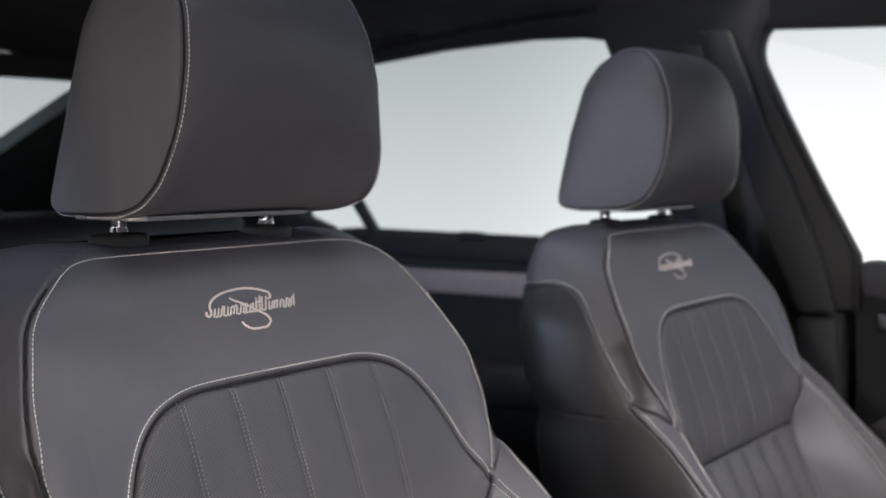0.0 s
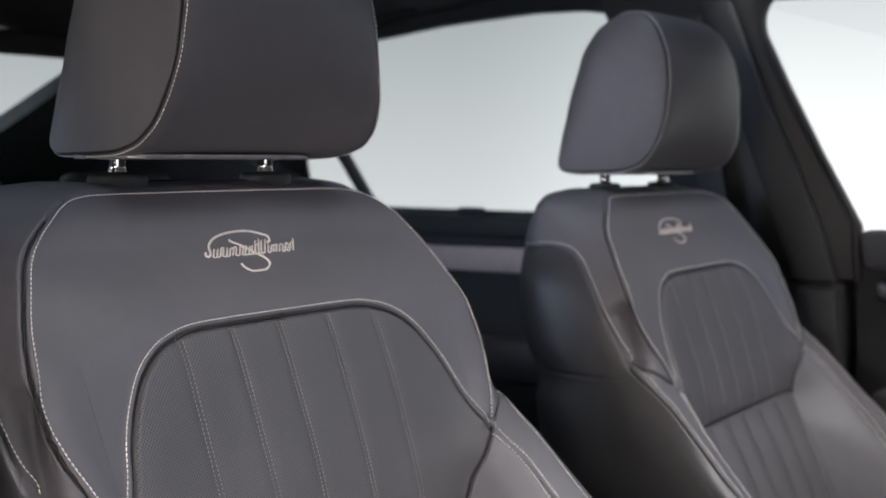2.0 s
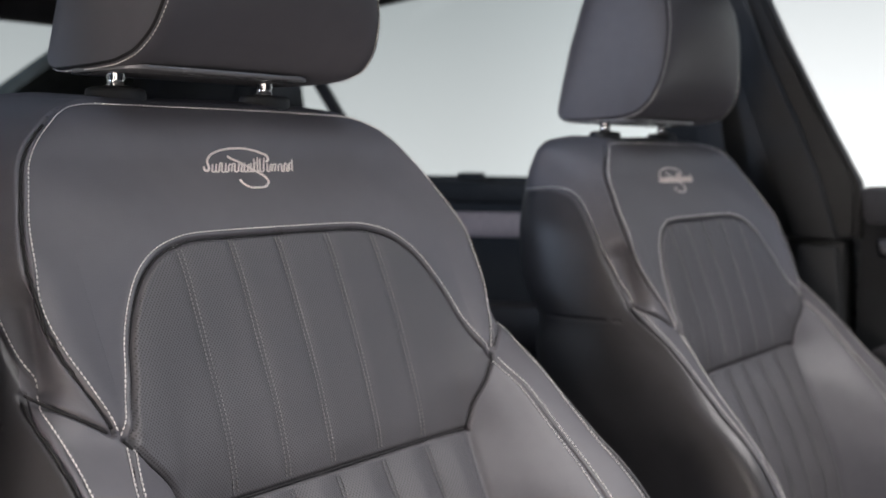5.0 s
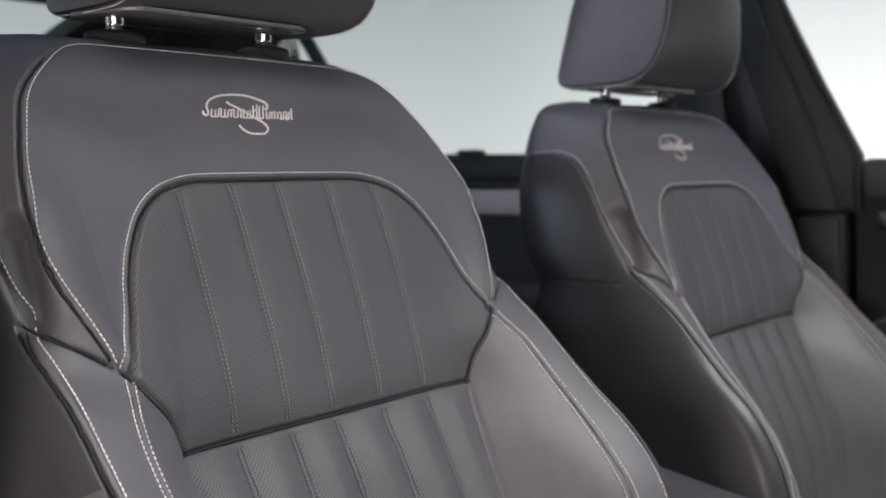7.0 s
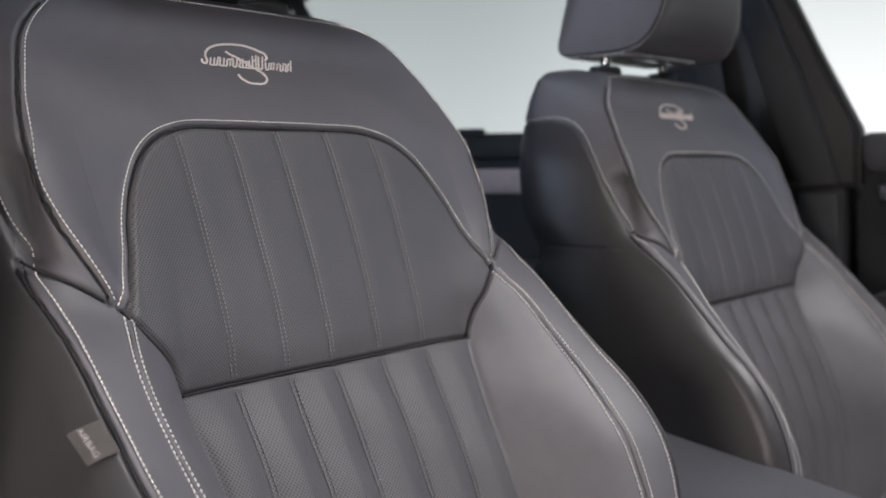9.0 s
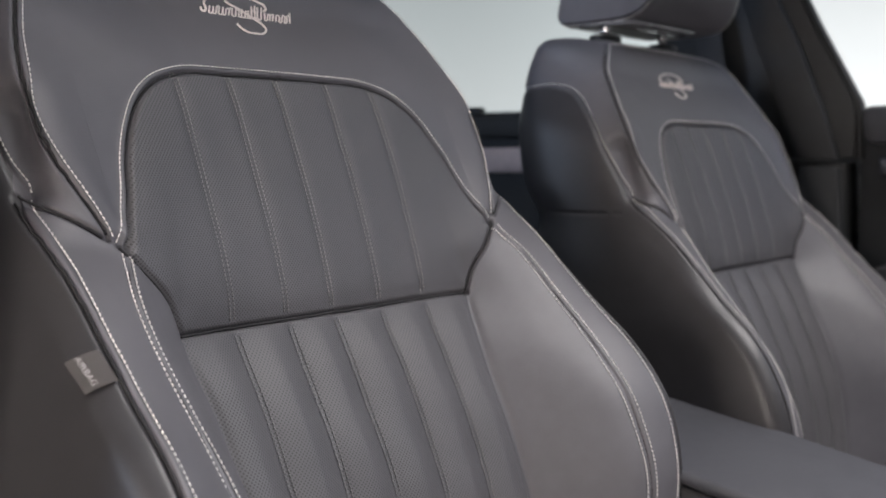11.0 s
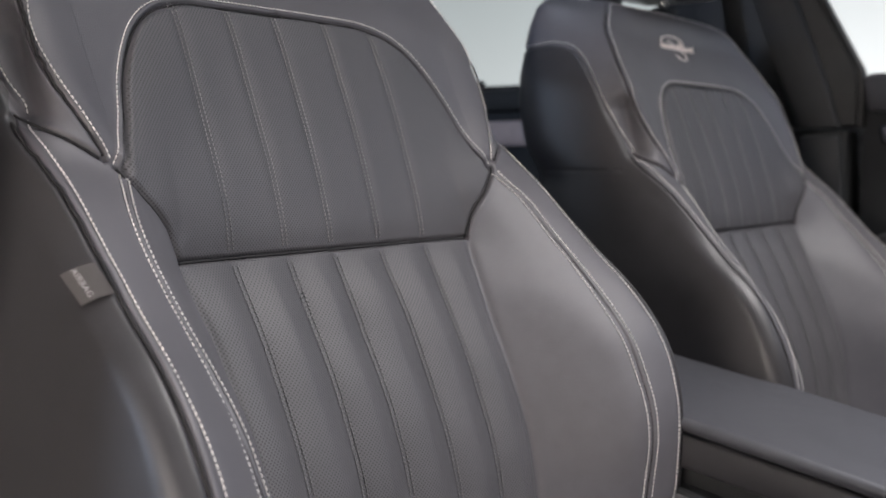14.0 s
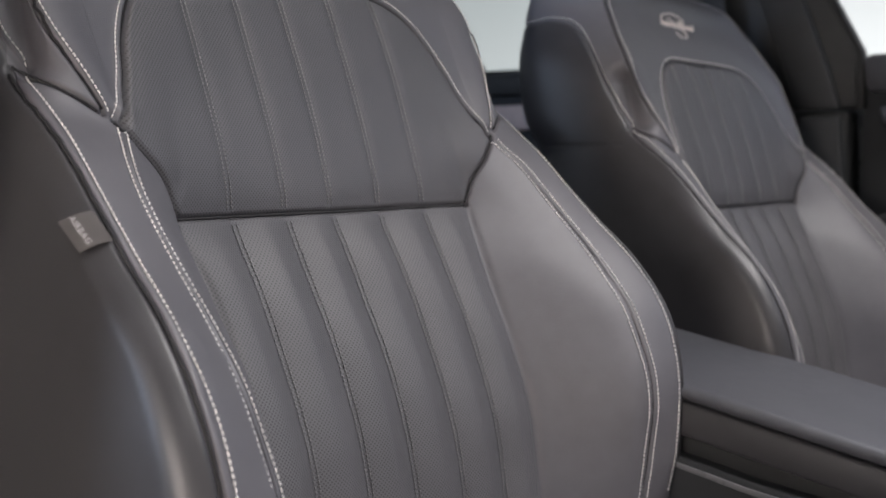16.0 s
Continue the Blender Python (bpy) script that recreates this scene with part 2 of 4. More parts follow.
def stitch_mesh(paths, pitch=0.0037, length=0.0029, radius=0.00050):
    """Separate stitches, sunk at both ends, along polylines that lie on a surface: rows of (point, normal)."""
    vs, fs = [], []
    rnd = random.Random(4)
    for path in paths:
        q = resample(path, pitch)
        for i in range(len(q) - 1):
            a, b = q[i, :3], q[i + 1, :3]
            t = b - a
            ln = np.linalg.norm(t)
            if ln < 1e-6:
                continue
            t /= ln
            nrm = q[i, 3:] / (np.linalg.norm(q[i, 3:]) + 1e-9)
            side = np.cross(t, nrm)
            side /= np.linalg.norm(side) + 1e-9
            t = t + side * rnd.uniform(-0.06, 0.06)
            mid, base = (a + b) / 2, len(vs)
            for s, k, lift in ((-0.5, 0.5, 0.0001), (-0.3, 1.0, 0.0007), (0.3, 1.0, 0.0007), (0.5, 0.5, 0.0001)):
                c = mid + t * length * s + nrm * lift
                for j in range(6):
                    g = math.pi * j / 3
                    vs.append(c + radius * k * (math.cos(g) * side + math.sin(g) * nrm))
            for r in range(3):
                for j in range(6):
                    fs.append((base + r * 6 + j, base + r * 6 + (j + 1) % 6, base + r * 6 + 6 + (j + 1) % 6, base + r * 6 + 6 + j))
            fs.append(tuple(base + j for j in range(6))[::-1])
            fs.append(tuple(base + 18 + j for j in range(6)))
    return vs, fs


# ---- the shape of a front seat's backrest: half sections from the middle of the front round to the back ----
SK = [0, 0.5, 1.0, 1.07, 1.45, 2.0, 2.35, 2.7, 3.2, 3.8, 4.6]
Z_TOP = 0.890


def yc_of(z):
    return pchip(z, [0.28, 0.40, 0.45, 0.50, 0.56, 0.61, 0.669, 0.73, 0.788, 0.838, 0.88, 0.8865, Z_TOP],
                 [-0.178, -0.168, -0.158, -0.140, -0.112, -0.086, -0.066, -0.047, -0.026, 0.003, 0.029, 0.041, 0.062])


def crest_of(z):
    """Half width of the outline seam, how far it stands before the middle."""
    x = pchip(z, [0.28, 0.45, 0.543, 0.60, 0.64, 0.669, 0.70, 0.725, 0.75, 0.793, 0.82, 0.84, 0.862, 0.875, 0.8795, 0.886, Z_TOP],
              [0.224, 0.227, 0.230, 0.228, 0.222, 0.2095, 0.221, 0.2315, 0.2365, 0.2295, 0.2180, 0.2070, 0.185, 0.163, 0.151, 0.128, 0.09])
    e = pchip(z, [0.28, 0.40, 0.44, 0.48, 0.518, 0.543, 0.578, 0.603, 0.64, 0.669, 0.69, 0.72, 0.75, 0.793, 0.84, 0.862, 0.88, Z_TOP],
              [0.04, 0.070, 0.081, 0.086, 0.085, 0.080, 0.070, 0.060, 0.042, 0.023, 0.021, 0.016, 0.012, 0.007, 0.004, 0.0, -0.002, -0.004])
    return x, e


def outer_of(z):
    x = pchip(z, [0.28, 0.45, 0.517, 0.55, 0.60, 0.65, 0.692, 0.725, 0.75, 0.793, 0.82, 0.84, 0.862, 0.875, 0.8795, 0.886, Z_TOP],
              [0.260, 0.264, 0.265, 0.264, 0.259, 0.255, 0.252, 0.250, 0.248, 0.2400, 0.2285, 0.218, 0.198, 0.178, 0.165, 0.138, 0.10])
    y = pchip(z, [0.28, 0.40, 0.44, 0.48, 0.517, 0.547, 0.568, 0.59, 0.615, 0.66, 0.692, 0.725, 0.75, 0.793, 0.84, 0.88, 0.886, Z_TOP],
              [-0.215, -0.246, -0.248, -0.243, -0.230, -0.212, -0.194, -0.170, -0.146, -0.102, -0.062, -0.044, -0.034, -0.010, 0.018, 0.045, 0.054, 0.07])
    return x, y


def back_of(z):
    return pchip(z, [0.28, 0.40, 0.50, 0.64, 0.70, 0.75, 0.80, 0.84, 0.875, 0.886, Z_TOP],
                 [0.015, 0.03, 0.05, 0.085, 0.10, 0.112, 0.117, 0.113, 0.102, 0.097, 0.086])


def groove_of(z):
    """Section parameter of the open seam round the shoulder panel, which runs into the waist."""
    return 2.010 + 0.080 * np.clip((np.asarray(z, float) - 0.669) / 0.11, 0, 1)


def row_of(z, side, k):
    """Section parameter of the bolster's double stitching: its inner row, the seam between, its outer row."""
    if side < 0:
        return (1.866, 1.922, 1.975)[k] + 0 * z
    return (1.855, 1.925, 1.985)[k] + (0.055, 0.052, 0.045)[k] * np.clip((0.63 - z) / 0.11, 0, 1)


def inset_of(z):
    return pchip(z, [0.28, 0.45, 0.50, 0.54, 0.56, 0.59, 0.61, 0.70, 0.85, Z_TOP], [0.15, 0.152, 0.152, 0.1525, 0.1545, 0.1595, 0.162, 0.15, 0.13, 0.05])


def section(z, s):
    """Points (x, y) of the half section at the heights z (array), at the parameters s."""
    z = np.atleast_1d(z)
    yc, (x4, e), (x5, y5), yb, xi = yc_of(z), crest_of(z), outer_of(z), back_of(z), inset_of(z)
    low = np.clip((0.70 - z) / 0.13, 0, 1)
    low = low * low * (3 - 2 * low)
    k2 = 0.35 * (1 - low) + 0.03 * low
    k3 = 0.68 * (1 - low) + 0.66 * low
    k25 = k2 + 0.14 * (k3 - k2)
    wide = pchip(z, [0.28, 0.60, 0.70, 0.80, 0.84, 0.862, 0.876, 0.885, Z_TOP], [0.034, 0.021, 0.012, 0.010, 0.015, 0.028, 0.042, 0.050, 0.045])
    deep = np.minimum(0.035, 0.4 * (yb - y5))
    cx = np.stack([0 * z, 0.5 * xi, xi, 0.92 * xi + 0.08 * x4, 0.45 * xi + 0.55 * x4, x4, x5, x5 + (0.70 + 0.20 * low) * wide, x5 + wide, x5 + wide - 0.045, 0 * z], axis=1)
    cy = np.stack([yc, yc, yc - e * k2, yc - e * k25, yc - e * k3, yc - e, y5, y5 + (1 - 0.35 * low) * deep, 0.5 * (y5 + deep + yb), yb, yb + 0.008], axis=1)
    out = np.zeros((len(z), len(s), 2))
    for i in range(len(z)):
        out[i] = pchip(s, SK, np.stack([cx[i], cy[i]], axis=1))
    return out


S_HALF = np.concatenate([np.linspace(0, 2.0, 241)[:-1], np.linspace(2.0, 2.7, 121)[:-1], np.linspace(2.7, 4.6, 34)])
Z_ROWS = np.concatenate([np.linspace(0.28, 0.38, 24)[:-1], np.linspace(0.38, 0.872, 521)[:-1], 0.872 + (Z_TOP - 0.872) * np.sin(np.linspace(0, math.pi / 2, 30))])

# seams of the insert, as (x, z) of the half that is then mirrored
ARCH = [(0, 0.789), (0.08, 0.7885), (0.108, 0.786), (0.136, 0.777), (0.155, 0.763), (0.1655, 0.750), (0.180, 0.725), (0.189, 0.701), (0.197, 0.686), (0.206, 0.670)]
WAIST = [(0.206, 0.668), (0.190, 0.650), (0.171, 0.629), (0.162, 0.609)]
FIN_Y = [-0.058, -0.041, -0.026, 0.004, 0.018, 0.032, 0.061, 0.083, 0.12]
FIN_Z = [0.702, 0.718, 0.740, 0.790, 0.808, 0.819, 0.826, 0.824, 0.822]
RIBS = [-0.110, -0.057, -0.007, 0.049, 0.105]


def smooth_line(pts, step=0.002):
    p = np.asarray(pts, float)
    d = np.concatenate([[0], np.cumsum(np.linalg.norm(np.diff(p, axis=0), axis=1))])
    s = np.linspace(0, d[-1], max(3, int(d[-1] / step)))
    return pchip(s, d, p)


def inside(px, pz, poly):
    poly = np.asarray(poly)
    res = np.zeros(px.shape, bool)
    j = len(poly) - 1
    for i in range(len(poly)):
        (xi, zi), (xj, zj) = poly[i], poly[j]
        res ^= ((zi > pz) != (zj > pz)) & (px < (xj - xi) * (pz - zi) / (zj - zi + 1e-12) + xi)
        j = i
    return res


class Backrest:
    """The grid of the backrest's cover, with its seams sunk in, and ways to lay things on it."""

    def __init__(self):
        half = section(Z_ROWS, S_HALF)
        left = half[:, 1:-1][:, ::-1] * np.array((-1, 1))
        self.s = np.concatenate([S_HALF, -S_HALF[1:-1][::-1]])
        loop = np.concatenate([half, left], axis=1)
        self.rows, self.cols = loop.shape[:2]
        zz = np.repeat(Z_ROWS[:, None], self.cols, axis=1)
        self.p = np.concatenate([loop, zz[..., None]], axis=2)
        blend = np.exp(-((Z_ROWS - 0.678) / 0.022) ** 2)[:, None, None]
        for k in range(40):
            if k == 8:
                keep = self.p.copy()
            self.p[1:-1, :, :2] = 0.25 * self.p[:-2, :, :2] + 0.5 * self.p[1:-1, :, :2] + 0.25 * self.p[2:, :, :2]
            self.p = 0.25 * np.roll(self.p, 1, axis=1) + 0.5 * self.p + 0.25 * np.roll(self.p, -1, axis=1)
        self.p = keep * (1 - blend) + self.p * blend
        self.p[..., 2] = zz
        self.base = self.p.copy()
        self.n = self.normals()
        self.sink()
        self.n = self.normals()

    def normals(self):
        du = np.roll(self.p, -1, axis=1) - np.roll(self.p, 1, axis=1)
        dv = np.gradient(self.p, axis=0)
        n = np.cross(du, dv)
        return n / (np.linalg.norm(n, axis=2)[..., None] + 1e-12)

    def front(self, x, z, base=False):
        """Place and normal on the front at (x, z)."""
        x, z = np.atleast_1d(np.asarray(x, float)), np.atleast_1d(np.asarray(z, float))
        g = self.base if base else self.p
        k = int(np.searchsorted(S_HALF, 2.36))
        order = np.concatenate([np.arange(self.cols - k, self.cols), np.arange(0, k + 1)])
        out = np.zeros((len(x), 6))
        for i in range(len(x)):
            r = min(max(int(np.searchsorted(Z_ROWS, z[i])), 1), self.rows - 1)
            f = (z[i] - Z_ROWS[r - 1]) / (Z_ROWS[r] - Z_ROWS[r - 1])
            row = (1 - f) * g[r - 1][order] + f * g[r][order]
            nr = (1 - f) * self.n[r - 1][order] + f * self.n[r][order]
            xs = np.maximum.accumulate(row[:, 0])
            out[i, :3] = x[i], np.interp(x[i], xs, row[:, 1]), z[i]
            out[i, 3:] = [np.interp(x[i], xs, nr[:, c]) for c in range(3)]
        return out

    def at(self, s, z, side=1, base=False):
        """Place and normal at the section parameter s."""
        s, z = np.broadcast_arrays(np.asarray(s, float), np.asarray(z, float))
        g = self.base if base else self.p
        out = np.zeros((len(z), 6))
        for i in range(len(z)):
            r = min(max(int(np.searchsorted(Z_ROWS, z[i])), 1), self.rows - 1)
            f = (z[i] - Z_ROWS[r - 1]) / (Z_ROWS[r] - Z_ROWS[r - 1])
            c = np.interp(s[i], S_HALF, np.arange(len(S_HALF)))
            c0, q = int(c), c - int(c)
            c1 = min(c0 + 1, len(S_HALF) - 1)
            mix = lambda a: (1 - f) * ((1 - q) * a[r - 1, c0] + q * a[r - 1, c1]) + f * ((1 - q) * a[r, c0] + q * a[r, c1])
            out[i, :3], out[i, 3:] = mix(g), mix(self.n)
            out[i, 0] *= side
            out[i, 3] *= side
        return out

    def flank(self, y, z, side=1, base=False):
        """Place and normal on the flank at (y, z)."""
        s_try = np.linspace(2.3, 3.8, 60)
        ss = []
        for yy, zz in zip(np.atleast_1d(y), np.atleast_1d(z)):
            ys = section(np.array([zz]), s_try)[0, :, 1]
            ss.append(np.interp(yy, np.maximum.accumulate(ys), s_try))
        return self.at(np.array(ss), np.atleast_1d(z), side, base)

    def seam_lines(self):
        """Polylines (points) of the grooves, with depth and half width."""
        arch, waist = smooth_line(ARCH), smooth_line(WAIST)
        lines = []
        for sd in (1, -1):
            inner = arch * np.array((0.976, 1)) - np.array((0, 0.0046))
            lines.append((self.front(sd * inner[:, 0], inner[:, 1], True)[:, :3], 0.0046, 0.0017))
            lines.append((self.front(sd * waist[:, 0], waist[:, 1], True)[:, :3], 0.0048, 0.0018))
            lines.append((self.front(sd * np.linspace(0.199, 0.2055, 8), np.linspace(0.667, 0.672, 8), True)[:, :3], 0.0034, 0.0042))
            z = np.arange(0.673, 0.8790, 0.002)
            lines.append((self.at(groove_of(z), z, sd, True)[:, :3], 0.0042, 0.0015))
            z = np.arange(0.704, 0.752, 0.002)
            lines.append((self.at(2.275, z, sd, True)[:, :3], 0.0135, 0.0115))
            z = np.arange(0.36, 0.668, 0.002)
            lines.append((self.at(row_of(z, sd, 1), z, sd, True)[:, :3], 0.0020, 0.0011))
            z = np.arange(0.36, 0.701, 0.002)
            lines.append((self.at(2.40, z, sd, True)[:, :3], 0.0040, 0.0019))
            g = np.linspace(0.10, 0.90, 40)
            lines.append((self.at(2.0 + 0.38 * g, 0.669 + 0.033 * g + 0.002 * np.sin(math.pi * g), sd, True)[:, :3], 0.0040, 0.0016))
            fy = smooth_line(np.stack([FIN_Y, FIN_Z], axis=1))
            lines.append((self.flank(fy[:, 0], fy[:, 1], sd, True)[:, :3], 0.0028, 0.0022))
            ly = np.linspace(-0.045, 0.10, 60)
            lines.append((self.flank(ly, 0 * ly + 0.681, sd, True)[:, :3], 0.0010, 0.0018))
            z = np.arange(0.36, 0.607, 0.002)
            xi = inset_of(z)
            lines.append((self.front(sd * xi, z, True)[:, :3], 0.0010, 0.0040))
        x = np.linspace(-0.162, 0.162, 160)
        lines.append((self.front(x, 0.6075 + 0 * x, True)[:, :3], 0.0046, 0.0016))
        x = np.linspace(-0.145, 0.145, 120)
        lines.append((self.front(x, 0.8850 + 0 * x, True)[:, :3], 0.0012, 0.0020))
        return lines

    def sink(self):
        p = self.p
        x, z = p[..., 0], p[..., 2]
        s = np.abs(self.s)[None, :] + 0 * z
        disp = np.zeros_like(x)
        poly = [(a, b) for a, b in ARCH] + WAIST + [(-a, b) for a, b in WAIST[::-1]] + [(-a, b) for a, b in ARCH[::-1]]
        pad = inside(x, z, poly) & (s < 2)
        from mathutils import kdtree
        rim = smooth_line(poly + poly[:1], 0.003)
        kd = kdtree.KDTree(len(rim))
        for k, (a, b) in enumerate(rim):
            kd.insert((a, 0, b), k)
        kd.balance()
        far = np.zeros_like(x)
        far[pad] = [kd.find((a, 0, b))[2] for a, b in zip(x[pad], z[pad])]
        high = 0.0035 + 0.0045 * np.clip((0.77 - z) / 0.10, 0, 1)
        disp += np.where(pad, high * (1 - np.exp(-far / 0.011)), 0)
        # gentle valleys at the stitched ribs of the upper pad, full flutes in the lower
        ribs = np.asarray(RIBS)
        near = np.min(np.abs(x[..., None] - ribs), axis=2)
        disp -= np.where(pad, 0.0016 * np.exp(-(near / 0.004) ** 2), 0)
        low = (np.abs(x) < inset_of(z) - 0.001) & (z < 0.6075) & (s < 2)
        ramp = np.clip((0.6075 - z) / 0.035, 0, 1)
        flute = (0.0105 * np.sqrt(np.clip(near / 0.026, 0, 1)) - 0.004) * np.sqrt(ramp)
        rim = np.clip(inset_of(z) - np.abs(x), 0, 1)
        flute = np.minimum(flute, 0.0070 * np.sqrt(np.clip(rim / 0.03, 0, 1)) * np.sqrt(ramp))
        disp += np.where(low, flute, 0)
        for _ in range(9):
            disp = 0.25 * np.roll(disp, 1, axis=1) + 0.5 * disp + 0.25 * np.roll(disp, -1, axis=1)
            disp[1:-1] = 0.25 * disp[:-2] + 0.5 * disp[1:-1] + 0.25 * disp[2:]
        flat = p.reshape(-1, 3)
        for pts, deep, wide in self.seam_lines():
            kd = kdtree.KDTree(len(pts))
            for k, q in enumerate(pts):
                kd.insert(q, k)
            kd.balance()
            lo, hi = pts.min(axis=0) - 4 * wide, pts.max(axis=0) + 4 * wide
            idx = np.where(np.all((flat > lo) & (flat < hi), axis=1))[0]
            d = np.array([kd.find(flat[k])[2] for k in idx])
            dd = np.zeros(len(flat))
            dd[idx] = deep * np.exp(-(d / wide) ** 2) - 0.06 * deep * np.exp(-((d - 2.6 * wide) / (1.3 * wide)) ** 2)
            disp -= dd.reshape(disp.shape)
        wave = 0.0009 * np.sin(31 * x + 9 * z + 2 * np.sin(23 * z)) * np.sin(27 * z + 11 * x)
        disp += np.where(s < 3.8, wave, 0)
        self.p = p + self.n * disp[..., None]

    def patches(self):
        """Faces by the panel of the cover that they belong to."""
        r, c = np.meshgrid(np.arange(self.rows - 1), np.arange(self.cols), indexing="ij")
        c2 = (c + 1) % self.cols
        mid = 0.25 * (self.base[r, c] + self.base[r, c2] + self.base[r + 1, c] + self.base[r + 1, c2])
        s = 0.5 * (np.abs(self.s)[c] + np.abs(self.s)[c2])
        x, y, z = mid[..., 0], mid[..., 1], mid[..., 2]
        poly = [(a, b) for a, b in ARCH] + WAIST + [(-a, b) for a, b in WAIST[::-1]] + [(-a, b) for a, b in ARCH[::-1]]
        shrunk = [(a * 0.976, b - 0.0046) for a, b in ARCH] + WAIST + [(-a, b) for a, b in WAIST[::-1]] + [(-a * 0.976, b - 0.0046) for a, b in ARCH[::-1]]
        upper = inside(x, z, shrunk) & (s < 2)
        lower = (np.abs(x) < inset_of(z)) & (z <= 0.6075) & (s < 2)
        gus = 0.669 + 0.033 * np.clip((s - 2.0) / 0.38, 0, 1)
        fin = np.interp(y, FIN_Y, FIN_Z)
        shoulder = (((s < groove_of(z)) & (z > 0.669)) | (s < 2.0) & (z > 0.66)) & ~upper & (z < 0.8850)
        strip = (s >= 2.0) & (s < 2.40) & (z <= gus)
        shoulder &= ~strip
        bolster = (s < 2.0) & (z <= 0.669) & ~upper & ~lower & ~shoulder
        back = s > 3.5
        wing = ~back & ~shoulder & ~strip & ~bolster & ~upper & ~lower & ((z > fin) | (s < 2.40))
        flank = ~back & ~wing & ~shoulder & ~strip & ~bolster & ~upper & ~lower
        right = x > 0
        quad = np.stack([r * self.cols + c, r * self.cols + c2, (r + 1) * self.cols + c2, (r + 1) * self.cols + c], axis=-1)
        for name, mask, mat, label in (
            ("shoulder_panel", shoulder, leather, "smooth dark grey leather shoulder panel"),
            ("upper_insert", upper, leather_holes, "perforated leather pad with stitched ribs"),
            ("lower_insert", lower, leather_holes, "perforated leather pad with padded flutes"),
            ("bolster", bolster & right, leather, ""), ("bolster", bolster & ~right, leather, ""),
            ("bolster_edge", strip & right, leather, ""), ("bolster_edge", strip & ~right, leather, ""),
            ("shoulder_wing", wing & right, leather, ""), ("shoulder_wing", wing & ~right, leather, ""),
            ("side_panel", flank & right, leather_side, "charcoal side panel"), ("side_panel", flank & ~right, leather_side, "charcoal side panel"),
            ("back_shell", back, leather_side, "charcoal seat back"),
        ):
            f = quad[mask]
            used, inv = np.unique(f, return_inverse=True)
            yield name, self.p.reshape(-1, 3)[used], inv.reshape(-1, 4), mat, label, self.n.reshape(-1, 3)[used]


def mark_shapes():
    """The embroidered mark: two looping flourishes and a run of plain slanted strokes, as lines (x, z) on the cover."""
    def conv(pts):
        out = []
        for a, b in pts:
            low = b - 129 + 0.0688 * (a - 63)
            out.append((-0.0520 + 0.000202 * (a - 63) - 0.00005 * low, 0.837 - 0.000148 * low))
        return np.asarray(out)
    loop = conv([(62, 140), (60, 152), (72, 160), (86, 146), (82, 112), (98, 80), (140, 52), (200, 35), (260, 28), (320, 32), (370, 44), (404, 58), (412, 74), (398, 90)])
    tail = conv([(190, 75), (208, 86), (240, 98), (290, 122), (340, 150), (376, 172), (390, 192), (378, 216), (342, 230), (300, 233), (262, 222), (242, 206), (235, 194)])
    lines = [(smooth_line(loop, 0.001), 0.00088), (smooth_line(tail, 0.001), 0.00080)]
    rnd = random.Random(11)
    a, prev = 100.0, None
    while a < 548:
        base, tall = 162 - 0.072 * (a - 80), rnd.uniform(30, 44)
        if 318 < a < 392 or a > 522:
            tall = rnd.uniform(64, 80) if a < 400 else 60
        lean = rnd.uniform(5, 11)
        lines.append((conv([(a - 2, base), (a + 0.4 * lean, base - 0.5 * tall), (a + lean, base - tall)]), 0.00068))
        if prev is not None and rnd.random() < 0.8:
            pa, pb, pt, pl = prev
            low = rnd.random() < 0.5
            y0, y1 = (pb, base) if low else (pb - min(pt, 40), base - min(tall, 40))
            x0, x1 = (pa - 2, a - 2) if low else (pa + pl, a + lean)
            lines.append((conv([(x0, y0), (0.5 * (x0 + x1), 0.5 * (y0 + y1) + (4 if low else -4)), (x1, y1)]), 0.00060))
        prev = (a, base, tall, lean)
        a += rnd.uniform(13, 20)
    return lines


